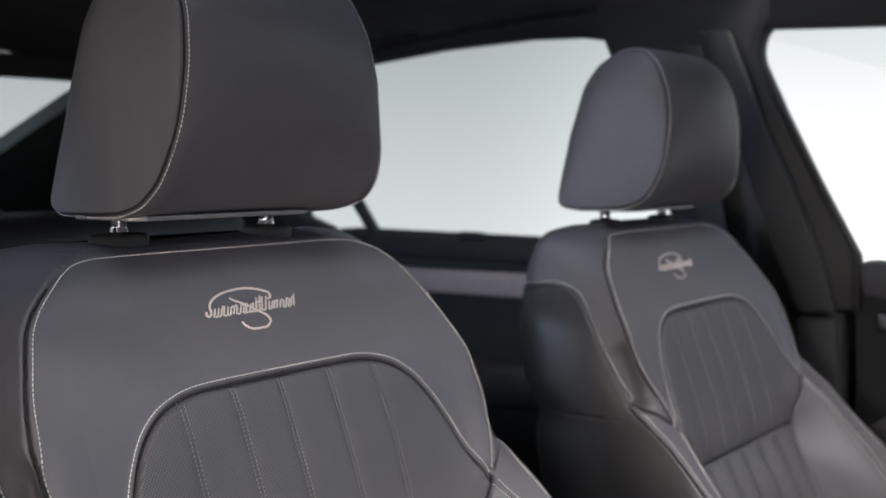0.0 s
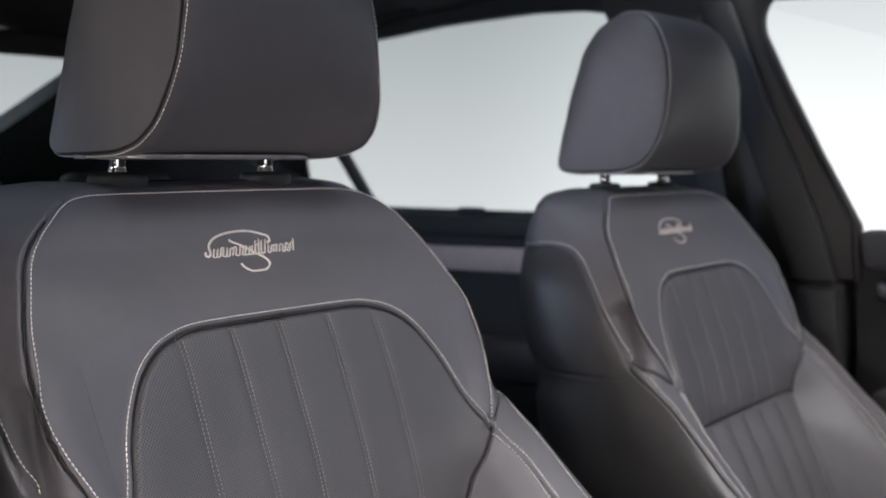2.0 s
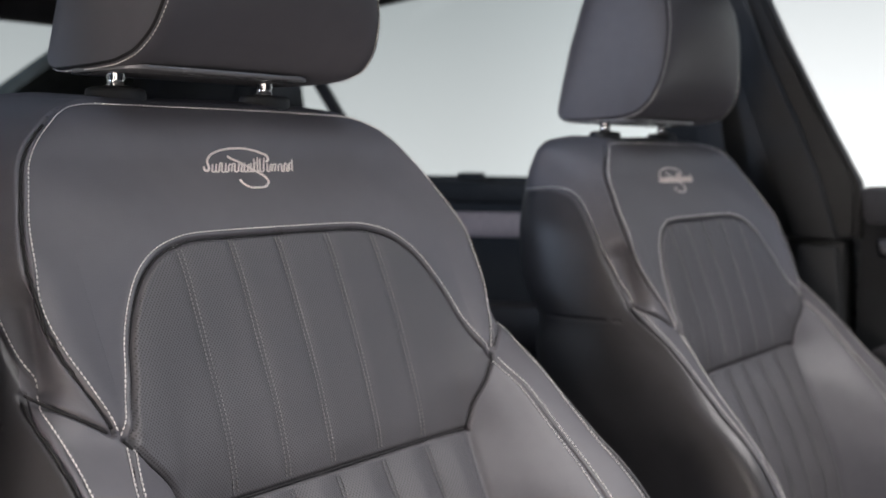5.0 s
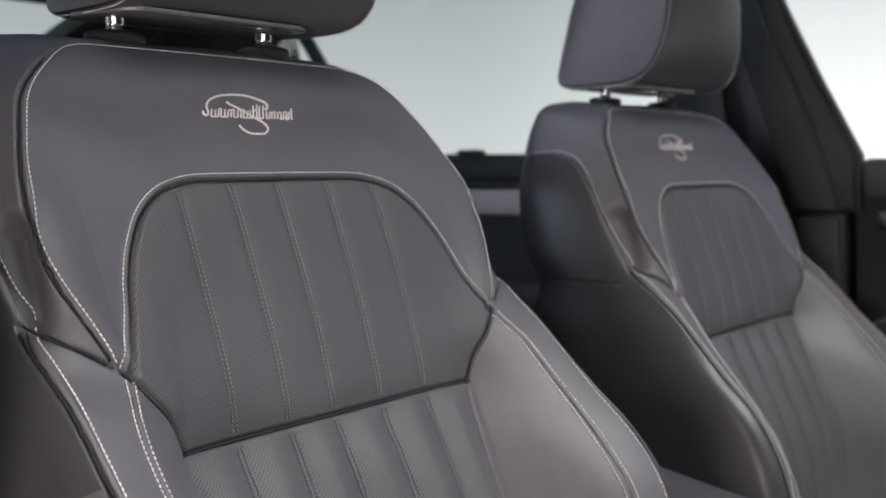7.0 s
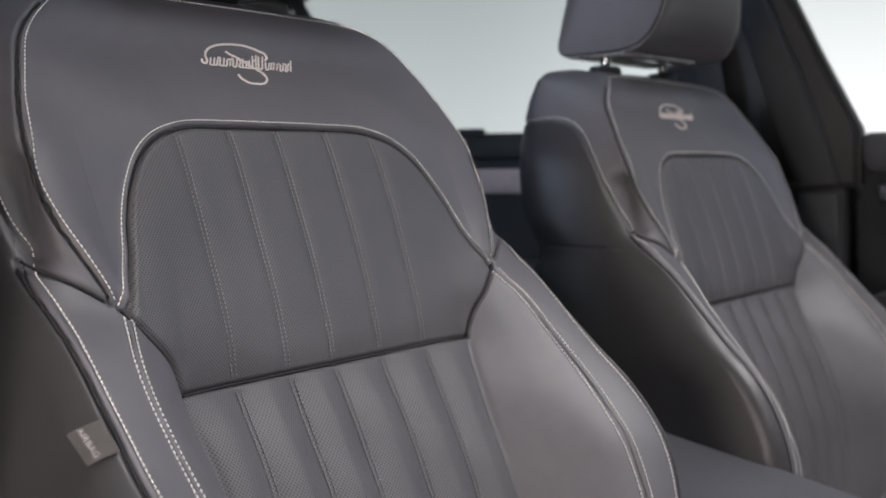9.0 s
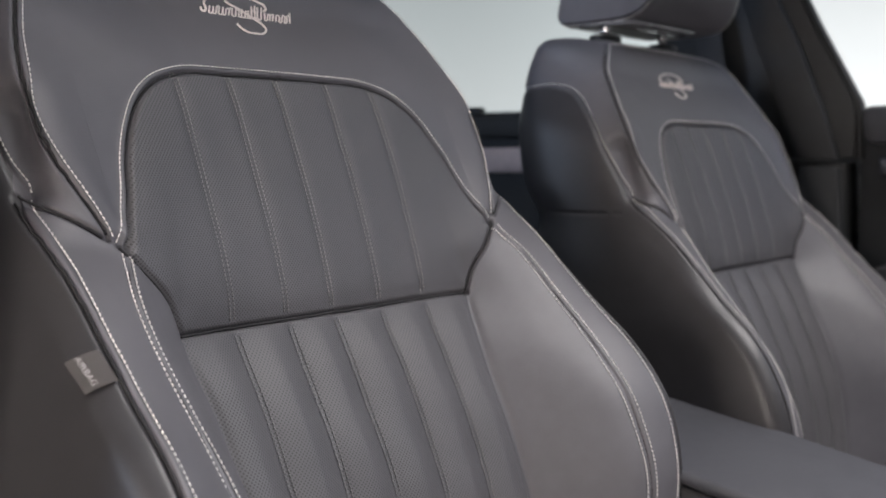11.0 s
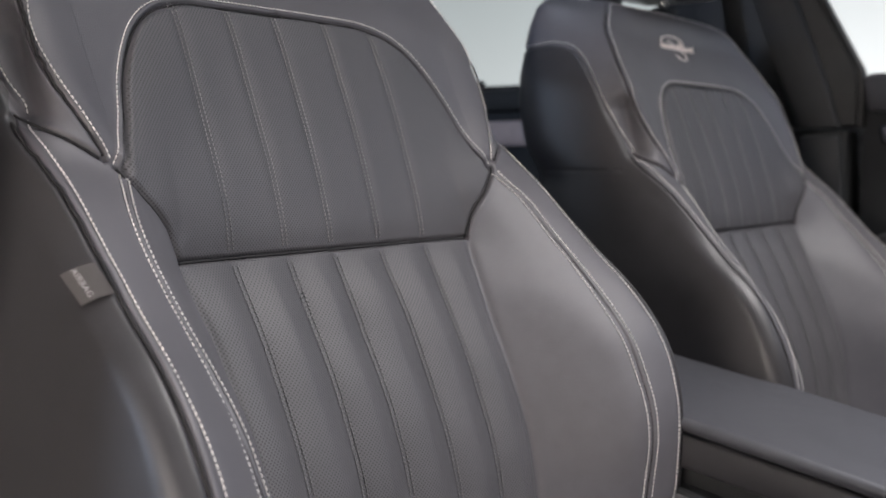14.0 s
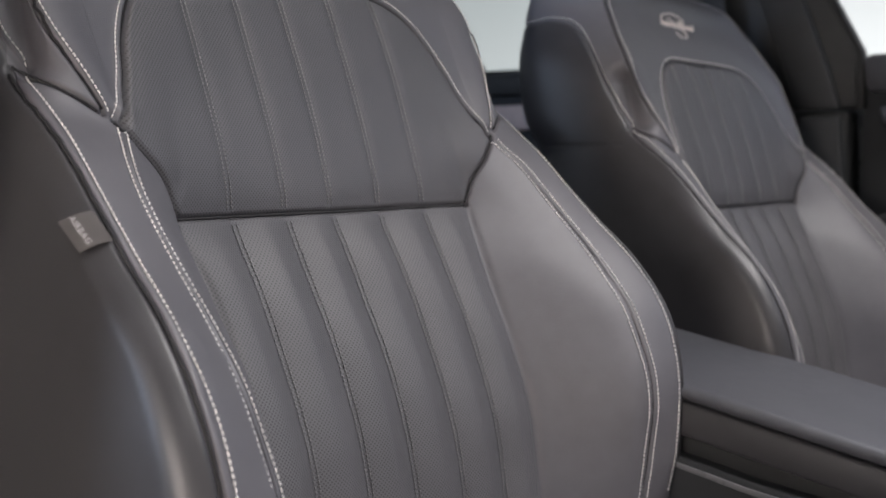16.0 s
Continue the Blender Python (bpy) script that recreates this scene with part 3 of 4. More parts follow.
def build_backrest(parent):
    br = Backrest()
    for name, vs, fs, mat, label, nrm in br.patches():
        cover = mesh_of(name, vs, fs, mat)
        cover.normals_split_custom_set_from_vertices([tuple(map(float, q)) for q in nrm])
        put(name, cover, parent, label)
    # pale top stitching
    arch = smooth_line(ARCH)
    rows = []
    for sd in (1, -1):
        rows.append(br.front(sd * arch[:, 0], arch[:, 1]))
        z = np.arange(0.36, 0.664, 0.002)
        for k in (0, 2):
            rows.append(br.at(row_of(z, sd, k), z, sd))
        z = np.arange(0.36, 0.703, 0.002)
        rows.append(br.at(2.31, z, sd))
        fy = smooth_line(np.stack([FIN_Y, FIN_Z], axis=1))
        rows.append(br.flank(fy[:, 0] - 0.002, fy[:, 1] + 0.003, sd))
    z = np.arange(0.674, 0.872, 0.002)
    flank_pts = br.at(1.985, z, 1)[:, [0, 2]]
    corner = np.array([(0.1570, 0.8764), (0.1440, 0.8788), (0.1220, 0.8800), (0.08, 0.8803), (0.0, 0.8805)])
    bend = smooth_line(np.concatenate([flank_pts[-1:], corner]))
    bend = np.concatenate([bend, bend[::-1][1:] * np.array((-1, 1))])
    outline = (np.concatenate([br.at(1.985, z, 1), br.front(bend[1:-1, 0], bend[1:-1, 1]), br.at(1.985, z, -1)[::-1]]))
    outline[:, :3] += 0.0006 * outline[:, 3:]
    rows.append(outline)
    tagged(put("seam_stitching", mesh_of("seam_stitching", *stitch_mesh(rows), thread), parent, "pale grey contrast stitching"), kind="stuff")
    upper_rows, lower_rows = [], []
    for rx in RIBS:
        for d in (-0.0022, 0.0022):
            z = np.arange(0.612, 0.783, 0.002)
            upper_rows.append(br.front(rx + d + 0 * z, z))
            z = np.arange(0.36, 0.604, 0.002)
            lower_rows.append(br.front(rx + d + 0.001 + 0 * z, z))
    for rows, mat in ((upper_rows, thread_grey), (lower_rows, thread_dull)):
        tagged(put("rib_stitching", mesh_of("rib_stitching", *stitch_mesh(rows, 0.0033, 0.0023, 0.00043), mat), parent, "fine grey double stitching"), kind="stuff")
    # near-black tubes low in the open seams, standing in for the shade there
    shade_lines = []
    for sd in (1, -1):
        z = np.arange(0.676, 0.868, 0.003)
        shade_lines.append(br.at(groove_of(z), z, sd, True))
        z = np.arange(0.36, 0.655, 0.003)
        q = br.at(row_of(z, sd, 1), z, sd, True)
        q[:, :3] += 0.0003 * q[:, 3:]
        shade_lines.append(q)
        shade_lines.append(br.at(2.40, np.arange(0.36, 0.697, 0.003), sd, True))
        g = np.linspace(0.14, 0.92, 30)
        shade_lines.append(br.at(2.0 + 0.38 * g, 0.669 + 0.033 * g + 0.002 * np.sin(math.pi * g), sd, True))
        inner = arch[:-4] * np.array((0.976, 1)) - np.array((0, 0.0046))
        shade_lines.append(br.front(sd * inner[:, 0], inner[:, 1], True))
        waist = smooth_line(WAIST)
        shade_lines.append(br.front(sd * waist[:, 0], waist[:, 1], True))
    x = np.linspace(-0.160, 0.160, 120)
    shade_lines.append(br.front(x, 0.6075 + 0 * x, True))
    for i, q in enumerate(shade_lines):
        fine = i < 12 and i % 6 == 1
        put("seam_shade", mesh_of("seam_shade", *tube_mesh([q[:, :3] - q[:, 3:] * 0.0016], 0.0006 if fine else 0.0010, 6), seam_shade_mat), parent)
    # embroidery
    vs, fs = [], []
    for pts, r in mark_shapes():
        q = br.front(pts[:, 0], pts[:, 1])
        a, b = tube_mesh([q[:, :3] + q[:, 3:] * 0.0005], r * 1.15, 6)
        fs += [tuple(k + len(vs) for k in f) for f in b]
        vs += a
    put("embroidered_mark", mesh_of("embroidered_mark", vs, fs, thread_rose), parent, "silver embroidered looping mark with slanted strokes")
    return br


# ---- headrest ----
HR = [(0.12, 0.913), (0.116, 0.957), (0.111, 1.0), (0.092, 1.066), (0.071, 1.095), (0.04, 1.112), (0.006, 1.108), (-0.014, 1.09), (-0.0305, 1.057), (-0.037, 1.02), (-0.036, 0.98), (-0.0325, 0.955), (-0.0225, 0.93), (-0.0055, 0.914), (0.02, 0.9075), (0.06, 0.906), (0.11, 0.907)]


def headrest_half_width(y, z):
    """How far the side seam stands from the middle: flared at the lower front, drawn in at the top and the back."""
    w = pchip(z, [0.906, 0.914, 0.929, 0.955, 0.977, 1.02, 1.06, 1.09, 1.112], [0.1240, 0.1230, 0.1200, 0.1150, 0.1100, 0.1040, 0.0990, 0.0940, 0.086])
    return w - 0.010 * np.clip((y - 0.01) / 0.10, 0, 1)


def build_headrest(seat_thing):
    parent = new("headrest")
    parent.empty_display_size = 0.05
    parent.parent = seat_thing
    parent.matrix_basis = pose(0.007, 0.04, 0, 0, 0, -1.8) @ pose(0, -0.04, 0)
    ring = np.asarray(HR + HR[:1], float)
    d = np.concatenate([[0], np.cumsum(np.linalg.norm(np.diff(ring, axis=0), axis=1))])
    dense = np.stack([np.interp(np.linspace(0, d[-1], 241)[:-1], d, ring[:, i]) for i in (0, 1)], axis=1)
    for _ in range(14):
        dense = 0.25 * np.roll(dense, 1, axis=0) + 0.5 * dense + 0.25 * np.roll(dense, -1, axis=0)
    mid = np.array((0.045, 1.0))
    away = dense - mid
    reach = np.linalg.norm(away, axis=1)
    half = headrest_half_width(dense[:, 0], dense[:, 1])
    k = len(dense)
    # the cover across the front, from the middle out to the seam
    u = np.concatenate([np.linspace(0, 0.86, 30)[:-1], np.linspace(0.86, 1, 34)])
    cover = np.zeros((len(u), k, 3))
    front = np.clip((0.03 - dense[:, 0]) / 0.05, 0, 1)
    for i, v in enumerate(u):
        gap = (1 - v) * half
        inward = 0.0032 * np.exp(-(gap / 0.0030) ** 2) + 0.0026 * np.exp(-(gap / 0.010) ** 2)
        q = dense - away / reach[:, None] * inward[:, None]
        bulge = 0.011 * (1 - v * v) * front
        drop = 0.034 * (1 - v * v) * front * np.clip((1.04 - dense[:, 1]) / 0.13, 0, 1) ** 1.4
        cover[i] = np.stack([v * half, q[:, 0] - bulge + drop, q[:, 1]], axis=1)
    # the side, a shallow cushion from the seam to its middle
    sc = np.concatenate([1 - np.linspace(0, 0.16, 26), np.linspace(0.84, 0.0, 26)[1:]])
    sides = np.zeros((len(sc), k, 3))
    hub = 0.103
    for i, v in enumerate(sc):
        gap = (1 - v) * reach
        inward = 0.0042 * np.exp(-(gap / 0.0030) ** 2)
        q = mid + away * v
        x = hub + (half - hub) * v ** 4 + 0.0085 * (1 - v ** 6) - 0.0020 * np.exp(-(gap / 0.0026) ** 2)
        sides[i] = np.stack([x, q[:, 0] - away[:, 0] / reach * inward, q[:, 1] - away[:, 1] / reach * inward], axis=1)
    flip = np.array((-1, 1, 1))

    def sheet(name, grid, turned):
        rows = len(grid)
        r, c = np.meshgrid(np.arange(rows - 1), np.arange(k), indexing="ij")
        c2 = (c + 1) % k
        quad = np.stack([r * k + c, (r + 1) * k + c, (r + 1) * k + c2, r * k + c2], axis=-1).reshape(-1, 4)
        put(name, mesh_of(name, grid.reshape(-1, 3), quad[:, ::-1] if turned else quad, leather), parent)

    sheet("front_cover", np.concatenate([cover[::-1] * flip, cover[1:]]), False)
    sheet("side_cover", sides, False)
    sheet("side_cover", sides * flip, True)
    rows = []
    for sd in (1, -1):
        line = np.stack([[np.interp(half[j] - 0.0034, cover[:, j, 0], cover[:, j, a]) for a in range(3)] for j in range(k)]) * np.array((sd, 1, 1))
        nrm = np.concatenate([np.full((k, 1), 0.25 * sd), away / reach[:, None]], axis=1)
        nrm /= np.linalg.norm(nrm, axis=1)[:, None]
        rows.append(np.roll(np.concatenate([line + nrm * 0.0004, nrm], axis=1), -40, axis=0)[:-40])
        # dark line along the headrest seam, drawn as the groove's shade
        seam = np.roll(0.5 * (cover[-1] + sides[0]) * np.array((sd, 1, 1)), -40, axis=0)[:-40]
        put("seam_shade", mesh_of("seam_shade", *tube_mesh([seam], 0.0012, 6), seam_shade_mat), parent)
    tagged(put("headrest_stitching", mesh_of("headrest_stitching", *stitch_mesh(rows, 0.0036, 0.0027, 0.00046), thread), parent, "pale grey contrast stitching"), kind="stuff")
    bm = prism([(-0.114, 0.020), (-0.104, 0.009), (0.058, 0.009), (0.070, 0.015), (0.080, 0.036), (0.078, 0.098), (-0.104, 0.098), (-0.116, 0.080)], (0.9066, 0.9105), "z", 0.0012, 3)
    part("base_plate", bm, gloss_plastic, parent, "glossy grey underside plate")
    for sd in (1, -1):
        vs, fs = [], []
        prof = [(0.862, 0.0066), (0.8985, 0.0066), (0.8995, 0.0061), (0.9015, 0.0061), (0.9025, 0.0066), (0.935, 0.0066)]
        for z, rad in prof:
            for j in range(20):
                g = 2 * math.pi * j / 20
                vs.append((sd * 0.0775 - 0.0155 + rad * math.cos(g), 0.058 + rad * math.sin(g), z))
        for i in range(len(prof) - 1):
            for j in range(20):
                fs.append((i * 20 + j, i * 20 + (j + 1) % 20, i * 20 + 20 + (j + 1) % 20, i * 20 + 20 + j))
        put("headrest_post", mesh_of("headrest_post", vs, fs, chrome), parent, "chrome post")
        vs, fs = [], []
        prof = [(0.878, 0.025), (0.8915, 0.025), (0.8945, 0.0238), (0.8958, 0.020), (0.8954, 0.012), (0.8968, 0.010), (0.8968, 0.0067)]
        for z, rad in prof:
            for j in range(28):
                g = 2 * math.pi * j / 28
                vs.append((sd * 0.0775 - 0.0155 + rad * math.cos(g), 0.058 + rad * 0.72 * math.sin(g), z))
        for i in range(len(prof) - 1):
            for j in range(28):
                fs.append((i * 28 + j, i * 28 + (j + 1) % 28, i * 28 + 28 + (j + 1) % 28, i * 28 + 28 + j))
        put("post_collar", mesh_of("post_collar", vs, fs, plastic), parent, "black plastic collar")


def build_cushion(parent):
    """The seat cushion, mostly below the view: a padded block with raised side bolsters."""
    nx, ny = 49, 41
    vs, fs = [], []
    for j in range(ny):
        v = j / (ny - 1)
        y = -0.14 - 0.50 * v
        for i in range(nx):
            u = -1 + 2 * i / (nx - 1)
            x = 0.265 * u
            rise = 0.055 * math.exp(-((abs(u) - 0.82) / 0.14) ** 2)
            edge = 0.10 * max(0, (abs(u) - 0.93) / 0.07) ** 2 + 0.10 * max(0, (v - 0.9) / 0.1) ** 2
            vs.append((x, y, 0.285 + 0.045 * v + rise - edge))
    for j in range(ny - 1):
        for i in range(nx - 1):
            a = j * nx + i
            fs.append((a, a + nx, a + nx + 1, a + 1))
    put("seat_cushion", mesh_of("seat_cushion", vs, fs, leather), parent)
    part("seat_base", block(-0.24, 0.24, -0.58, 0.0, 0.09, 0.27, 0.02), plastic, parent)
    for sx in (-0.19, 0.19):
        part("seat_rail", block(sx - 0.02, sx + 0.02, -0.60, 0.02, 0.035, 0.095, 0.006), trim_mat, parent)


NEAR = pose(0.0085, -0.1, 0, 0, 0, 1.8) @ pose(0, 0.1, 0)
FAR = pose(0.766, -0.1, -0.018, 0, 0, 1.8) @ pose(0, 0.1, 0)
seat = thing("front_seat", "dark grey leather front seat with pale contrast stitching and silver embroidery", "car seat", group="front seats")
backrest = build_backrest(seat)
build_headrest(seat)
build_cushion(seat)
far_seat = copy_thing(seat, FAR)
seat.matrix_basis = NEAR
for ob in far_seat.children:
    if ob.name.startswith(("headrest", "embroidered_mark")):
        ob.matrix_basis = Matrix.Translation((-0.014, 0, 0)) @ ob.matrix_basis
far_seat["label"] = "dark grey leather front seat beside the centre armrest and far door"

# airbag label sewn into the outer seam of the nearer seat only
tag = thing("airbag_label", "small grey woven airbag label sewn into seat seam", "label")
A, B, C = Vector((-0.2745, -0.147, 0.612)), Vector((-0.2580, -0.1525, 0.6175)), Vector((-0.2555, -0.1670, 0.602))
tu, tv = (C - B), (A - B)
tn = tu.cross(tv).normalized()
if tn.dot(Vector((-0.6, -0.7, 0.1))) < 0:
    tn = -tn
bm = bmesh.new()
for side in (0.0006, -0.0006):
    prev = None
    for i in range(7):
        f = i / 6
        curl = tn * (side + 0.0016 * math.sin(math.pi * f))
        pair = [bm.verts.new(B + tv * (f * 1.05 - 0.05) + curl), bm.verts.new(C + tv * (f * 1.05 - 0.05) + curl)]
        if prev:
            bm.faces.new((prev[0], prev[1], pair[1], pair[0]))
        prev = pair
bmesh.ops.solidify(bm, geom=list(bm.faces), thickness=0.0004)
part("woven_tab", bm, tag_mat, tag)
fc = bpy.data.curves.new("label_text", "FONT")
fc.body, fc.size, fc.align_x, fc.align_y, fc.extrude, fc.space_character = "AIRBAG", 0.0051, "CENTER", "CENTER", 0.0001, 1.1
tmp = new("label_text_source", fc)
me = bpy.data.meshes.new_from_object(tmp.evaluated_get(bpy.context.evaluated_depsgraph_get()))
bpy.data.objects.remove(tmp)
me.materials.append(thread_tag)
ux = tu.normalized()
uy = tn.cross(ux).normalized()
text = put("printed_word", me, tag, "pale woven word")
at_text = B + tu * 0.5 + tv * 0.66 + tn * 0.0034
text.matrix_basis = Matrix(((ux.x, uy.x, tn.x, at_text.x), (ux.y, uy.y, tn.y, at_text.y), (ux.z, uy.z, tn.z, at_text.z), (0, 0, 0, 1)))


# ---- the car's interior round the seats ----
MID = 0.386
# centre armrest and console
arm = thing("centre_console", "charcoal centre console with a padded grey leather armrest lid", "console")
slope = math.degrees(math.atan(0.19))
tilt = pose(0.386, -0.21, 0.457, slope, 0, 0)
bm = block(-0.106, 0.106, -0.34, 0.13, -0.0125, 0.0, 0.0058, 4)
for v in bm.verts:
    v.co.z += 0.004 * (1 - (v.co.x / 0.106) ** 2) * (v.co.z > -0.006)
part("armrest_lid", bm, leather_lid, arm, m=tilt)
part("lid_side", block(-0.1045, 0.1045, -0.338, 0.128, -0.044, -0.0135, 0.004), leather_side, arm, "dark brown-grey padded side of the lid", m=tilt)
part("lid_base", block(-0.088, 0.088, -0.325, 0.115, -0.066, -0.0445, 0.003), plastic, arm, m=tilt)
part("console_body", prism([(-0.62, 0.04), (-0.62, 0.335), (-0.30, 0.377), (0.05, 0.445), (0.10, 0.40), (0.10, 0.04)], (0.280, 0.489), "x", 0.003, 3), trim_mat, arm)
part("console_edge", prism([(-0.61, 0.326), (-0.61, 0.331), (-0.30, 0.3725), (0.03, 0.4365), (0.03, 0.4315), (-0.30, 0.3675)], (0.2770, 0.2796), "x", 0.001), gloss_plastic, arm, "thin glossy edge line")

# floor
tagged(part("floor", block(-0.42, 1.19, -1.3, 1.25, 0.0, 0.035, 0.008), carpet), "black car floor carpet under the seats", "floor", kind="structure")
for name, x0, x1 in (("sill_near", -0.50, -0.42), ("sill_far", 1.19, 1.27)):
    tagged(part(name, block(x0, x1, -1.3, 1.3, -0.02, 0.13, 0.02), trim_mat), "charcoal plastic door sill trim", "sill", kind="structure")
tagged(part("ground", block(-14, 14, -14, 14, -0.34, -0.30, 0), floor_mat, smooth=False), "dark grey matt studio floor under the car", "ground", kind="structure")


# backdrop glows by itself; falloff by height and side is put into its emission
backdrop_mat, bn, bl, bb = shader("glowing_studio_backdrop")
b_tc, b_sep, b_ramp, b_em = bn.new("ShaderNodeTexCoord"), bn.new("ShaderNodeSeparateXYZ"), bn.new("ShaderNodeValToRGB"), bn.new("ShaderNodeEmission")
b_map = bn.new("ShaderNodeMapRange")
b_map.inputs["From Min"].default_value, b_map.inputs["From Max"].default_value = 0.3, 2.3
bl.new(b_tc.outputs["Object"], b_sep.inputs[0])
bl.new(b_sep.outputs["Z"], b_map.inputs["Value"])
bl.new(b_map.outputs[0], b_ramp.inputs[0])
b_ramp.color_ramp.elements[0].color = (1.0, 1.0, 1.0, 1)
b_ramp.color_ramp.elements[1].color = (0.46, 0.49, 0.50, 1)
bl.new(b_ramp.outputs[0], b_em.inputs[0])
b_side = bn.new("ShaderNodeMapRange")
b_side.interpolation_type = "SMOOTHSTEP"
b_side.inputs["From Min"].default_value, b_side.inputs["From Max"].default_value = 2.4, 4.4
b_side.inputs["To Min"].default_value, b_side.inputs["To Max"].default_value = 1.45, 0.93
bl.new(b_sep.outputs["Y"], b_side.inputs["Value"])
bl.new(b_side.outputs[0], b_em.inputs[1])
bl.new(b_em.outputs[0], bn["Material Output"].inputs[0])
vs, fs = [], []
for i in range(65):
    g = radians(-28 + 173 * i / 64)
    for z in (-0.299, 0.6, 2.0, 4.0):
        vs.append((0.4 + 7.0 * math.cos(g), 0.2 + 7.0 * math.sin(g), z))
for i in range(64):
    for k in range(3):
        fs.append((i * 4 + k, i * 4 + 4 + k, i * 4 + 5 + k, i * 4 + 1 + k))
tagged(put("backdrop", mesh_of("backdrop", vs, fs, backdrop_mat)), "plain white studio backdrop behind the car, glowing by itself", "backdrop", kind="structure")


def arch_sheet(y0, y1, ny, zfun, thick=0.03):
    """A crowned roof sheet across the car."""
    vs, fs = [], []
    nx = 33
    for lift in (0.0, thick):
        for j in range(ny):
            y = y0 + (y1 - y0) * j / (ny - 1)
            for i in range(nx):
                u = -1 + 2 * i / (nx - 1)
                vs.append((MID + 0.715 * u, y, zfun(y) - 0.095 * abs(u) ** 3.0 + lift))
    k = nx * ny
    for j in range(ny - 1):
        for i in range(nx - 1):
            a = j * nx + i
            fs.append((a, a + nx, a + nx + 1, a + 1))
            fs.append((k + a, k + a + 1, k + a + nx + 1, k + a + nx))
    rim = [i for i in range(nx)] + [j * nx + nx - 1 for j in range(1, ny)] + [(ny - 1) * nx + i for i in range(nx - 2, -1, -1)] + [j * nx for j in range(ny - 2, 0, -1)]
    for a, b in zip(rim, rim[1:] + rim[:1]):
        fs.append((a, b, k + b, k + a))
    return vs, fs


roof_z = lambda y: 1.285 - 0.055 * max(0.0, (y - 0.3)) ** 1.5 * 1.8 - 0.10 * max(0.0, -0.25 - y) ** 1.4
tagged(put("ceiling", mesh_of("ceiling", *arch_sheet(0.03, 1.40, 60, roof_z), lining)), "black cloth headliner of the car roof", "ceiling", kind="structure")


# unseen clear roof panel ahead of the headliner, added to let lamps in, with the header over the windscreen
added_roof_glass = put("added_roof_glass", mesh_of("added_roof_glass", *arch_sheet(-0.56, 0.03, 30, lambda y: roof_z(y) + 0.012, 0.005), glass_clear))
added_roof_glass.visible_shadow = False
tagged(added_roof_glass, "unseen clear roof panel added over the front seats to let light in", "roof", kind="structure")
# no blind is known; this unseen strip blocks the main lamp above the headrests
tagged(put("sunblind", mesh_of("sunblind", *arch_sheet(-0.425, -0.075, 20, lambda y: roof_z(y) - 0.012, 0.008), lining)), "unseen black strip added under the roof opening to shade the headrests", "sunblind", kind="structure")
tagged(put("header_trim", mesh_of("header_trim", *arch_sheet(-0.64, -0.56, 6, roof_z), lining)), "black cloth trim over the windscreen", "trim", kind="structure")


def xin(z):
    """Inner face of the far side of the cabin at height z, which leans in above the belt line."""
    return 1.155 - 0.20 * max(0.0, z - 0.82) - 0.02 * max(0.0, 0.5 - z)


def side_plate(outline, inner, thick, bevel=0.004):
    """A plate in the far side wall: outline in (y, z), its inner face at xin(z) + inner."""
    bm = prism(outline, (0.0, thick), "x", bevel)
    for v in bm.verts:
        v.co.x += xin(v.co.z) + inner
    return bm


def far_glass(outline, off):
    bm = bmesh.new()
    bm.faces.new([bm.verts.new((xin(z) + off, y, z)) for y, z in outline])
    bmesh.ops.solidify(bm, geom=list(bm.faces), thickness=0.004)
    return bm


# far rear door: panel, window frame with tinted panes, pillar between them, satin strip
rear_door = thing("rear_door", "charcoal rear door with tinted window and satin strip", "car door")
part("door_panel", side_plate([(0.12, 0.13), (0.12, 0.805), (0.30, 0.812), (0.95, 0.815), (1.05, 0.80), (1.10, 0.5), (0.9, 0.13)], 0.0, 0.05), trim_mat, rear_door)
part("window_ledge", side_plate([(0.13, 0.765), (0.13, 0.800), (1.02, 0.811), (1.02, 0.765)], -0.022, 0.03, 0.008), plastic, rear_door)
part("trim_strip", side_plate([(0.15, 0.705), (0.15, 0.752), (1.00, 0.742), (1.00, 0.698)], -0.016, 0.02, 0.004), satin, rear_door, "satin rose-grey strip")
part("armrest_pad", side_plate([(0.15, 0.52), (0.15, 0.60), (0.85, 0.57), (0.85, 0.49)], -0.06, 0.065, 0.012), leather_side, rear_door)
part("door_handle", side_plate([(0.22, 0.64), (0.22, 0.67), (0.36, 0.665), (0.36, 0.635)], -0.03, 0.02, 0.006), chrome, rear_door, "chrome inner door handle")
part("lock_button", block(1.115, 1.135, 0.575, 0.630, 0.806, 0.821, 0.005), plastic, rear_door)
part("upper_frame", side_plate([(0.30, 1.150), (0.36, 1.160), (0.46, 1.163), (0.65, 1.156), (0.85, 1.138), (1.02, 1.095), (1.15, 1.03), (1.15, 1.20), (0.60, 1.25), (0.20, 1.25), (0.20, 1.05), (0.245, 1.05)], 0.0, 0.04), plastic, rear_door)
part("division_bar", side_plate([(0.862, 0.81), (0.886, 0.81), (1.055, 1.09), (1.030, 1.10)], 0.0, 0.02, 0.003), plastic, rear_door)
pane = part("window_pane", far_glass([(0.15, 0.80), (0.875, 0.80), (1.045, 1.10), (0.85, 1.15), (0.46, 1.175), (0.30, 1.165)], 0.02), glass_tint, rear_door, "tinted side glass")
pane.visible_shadow = False
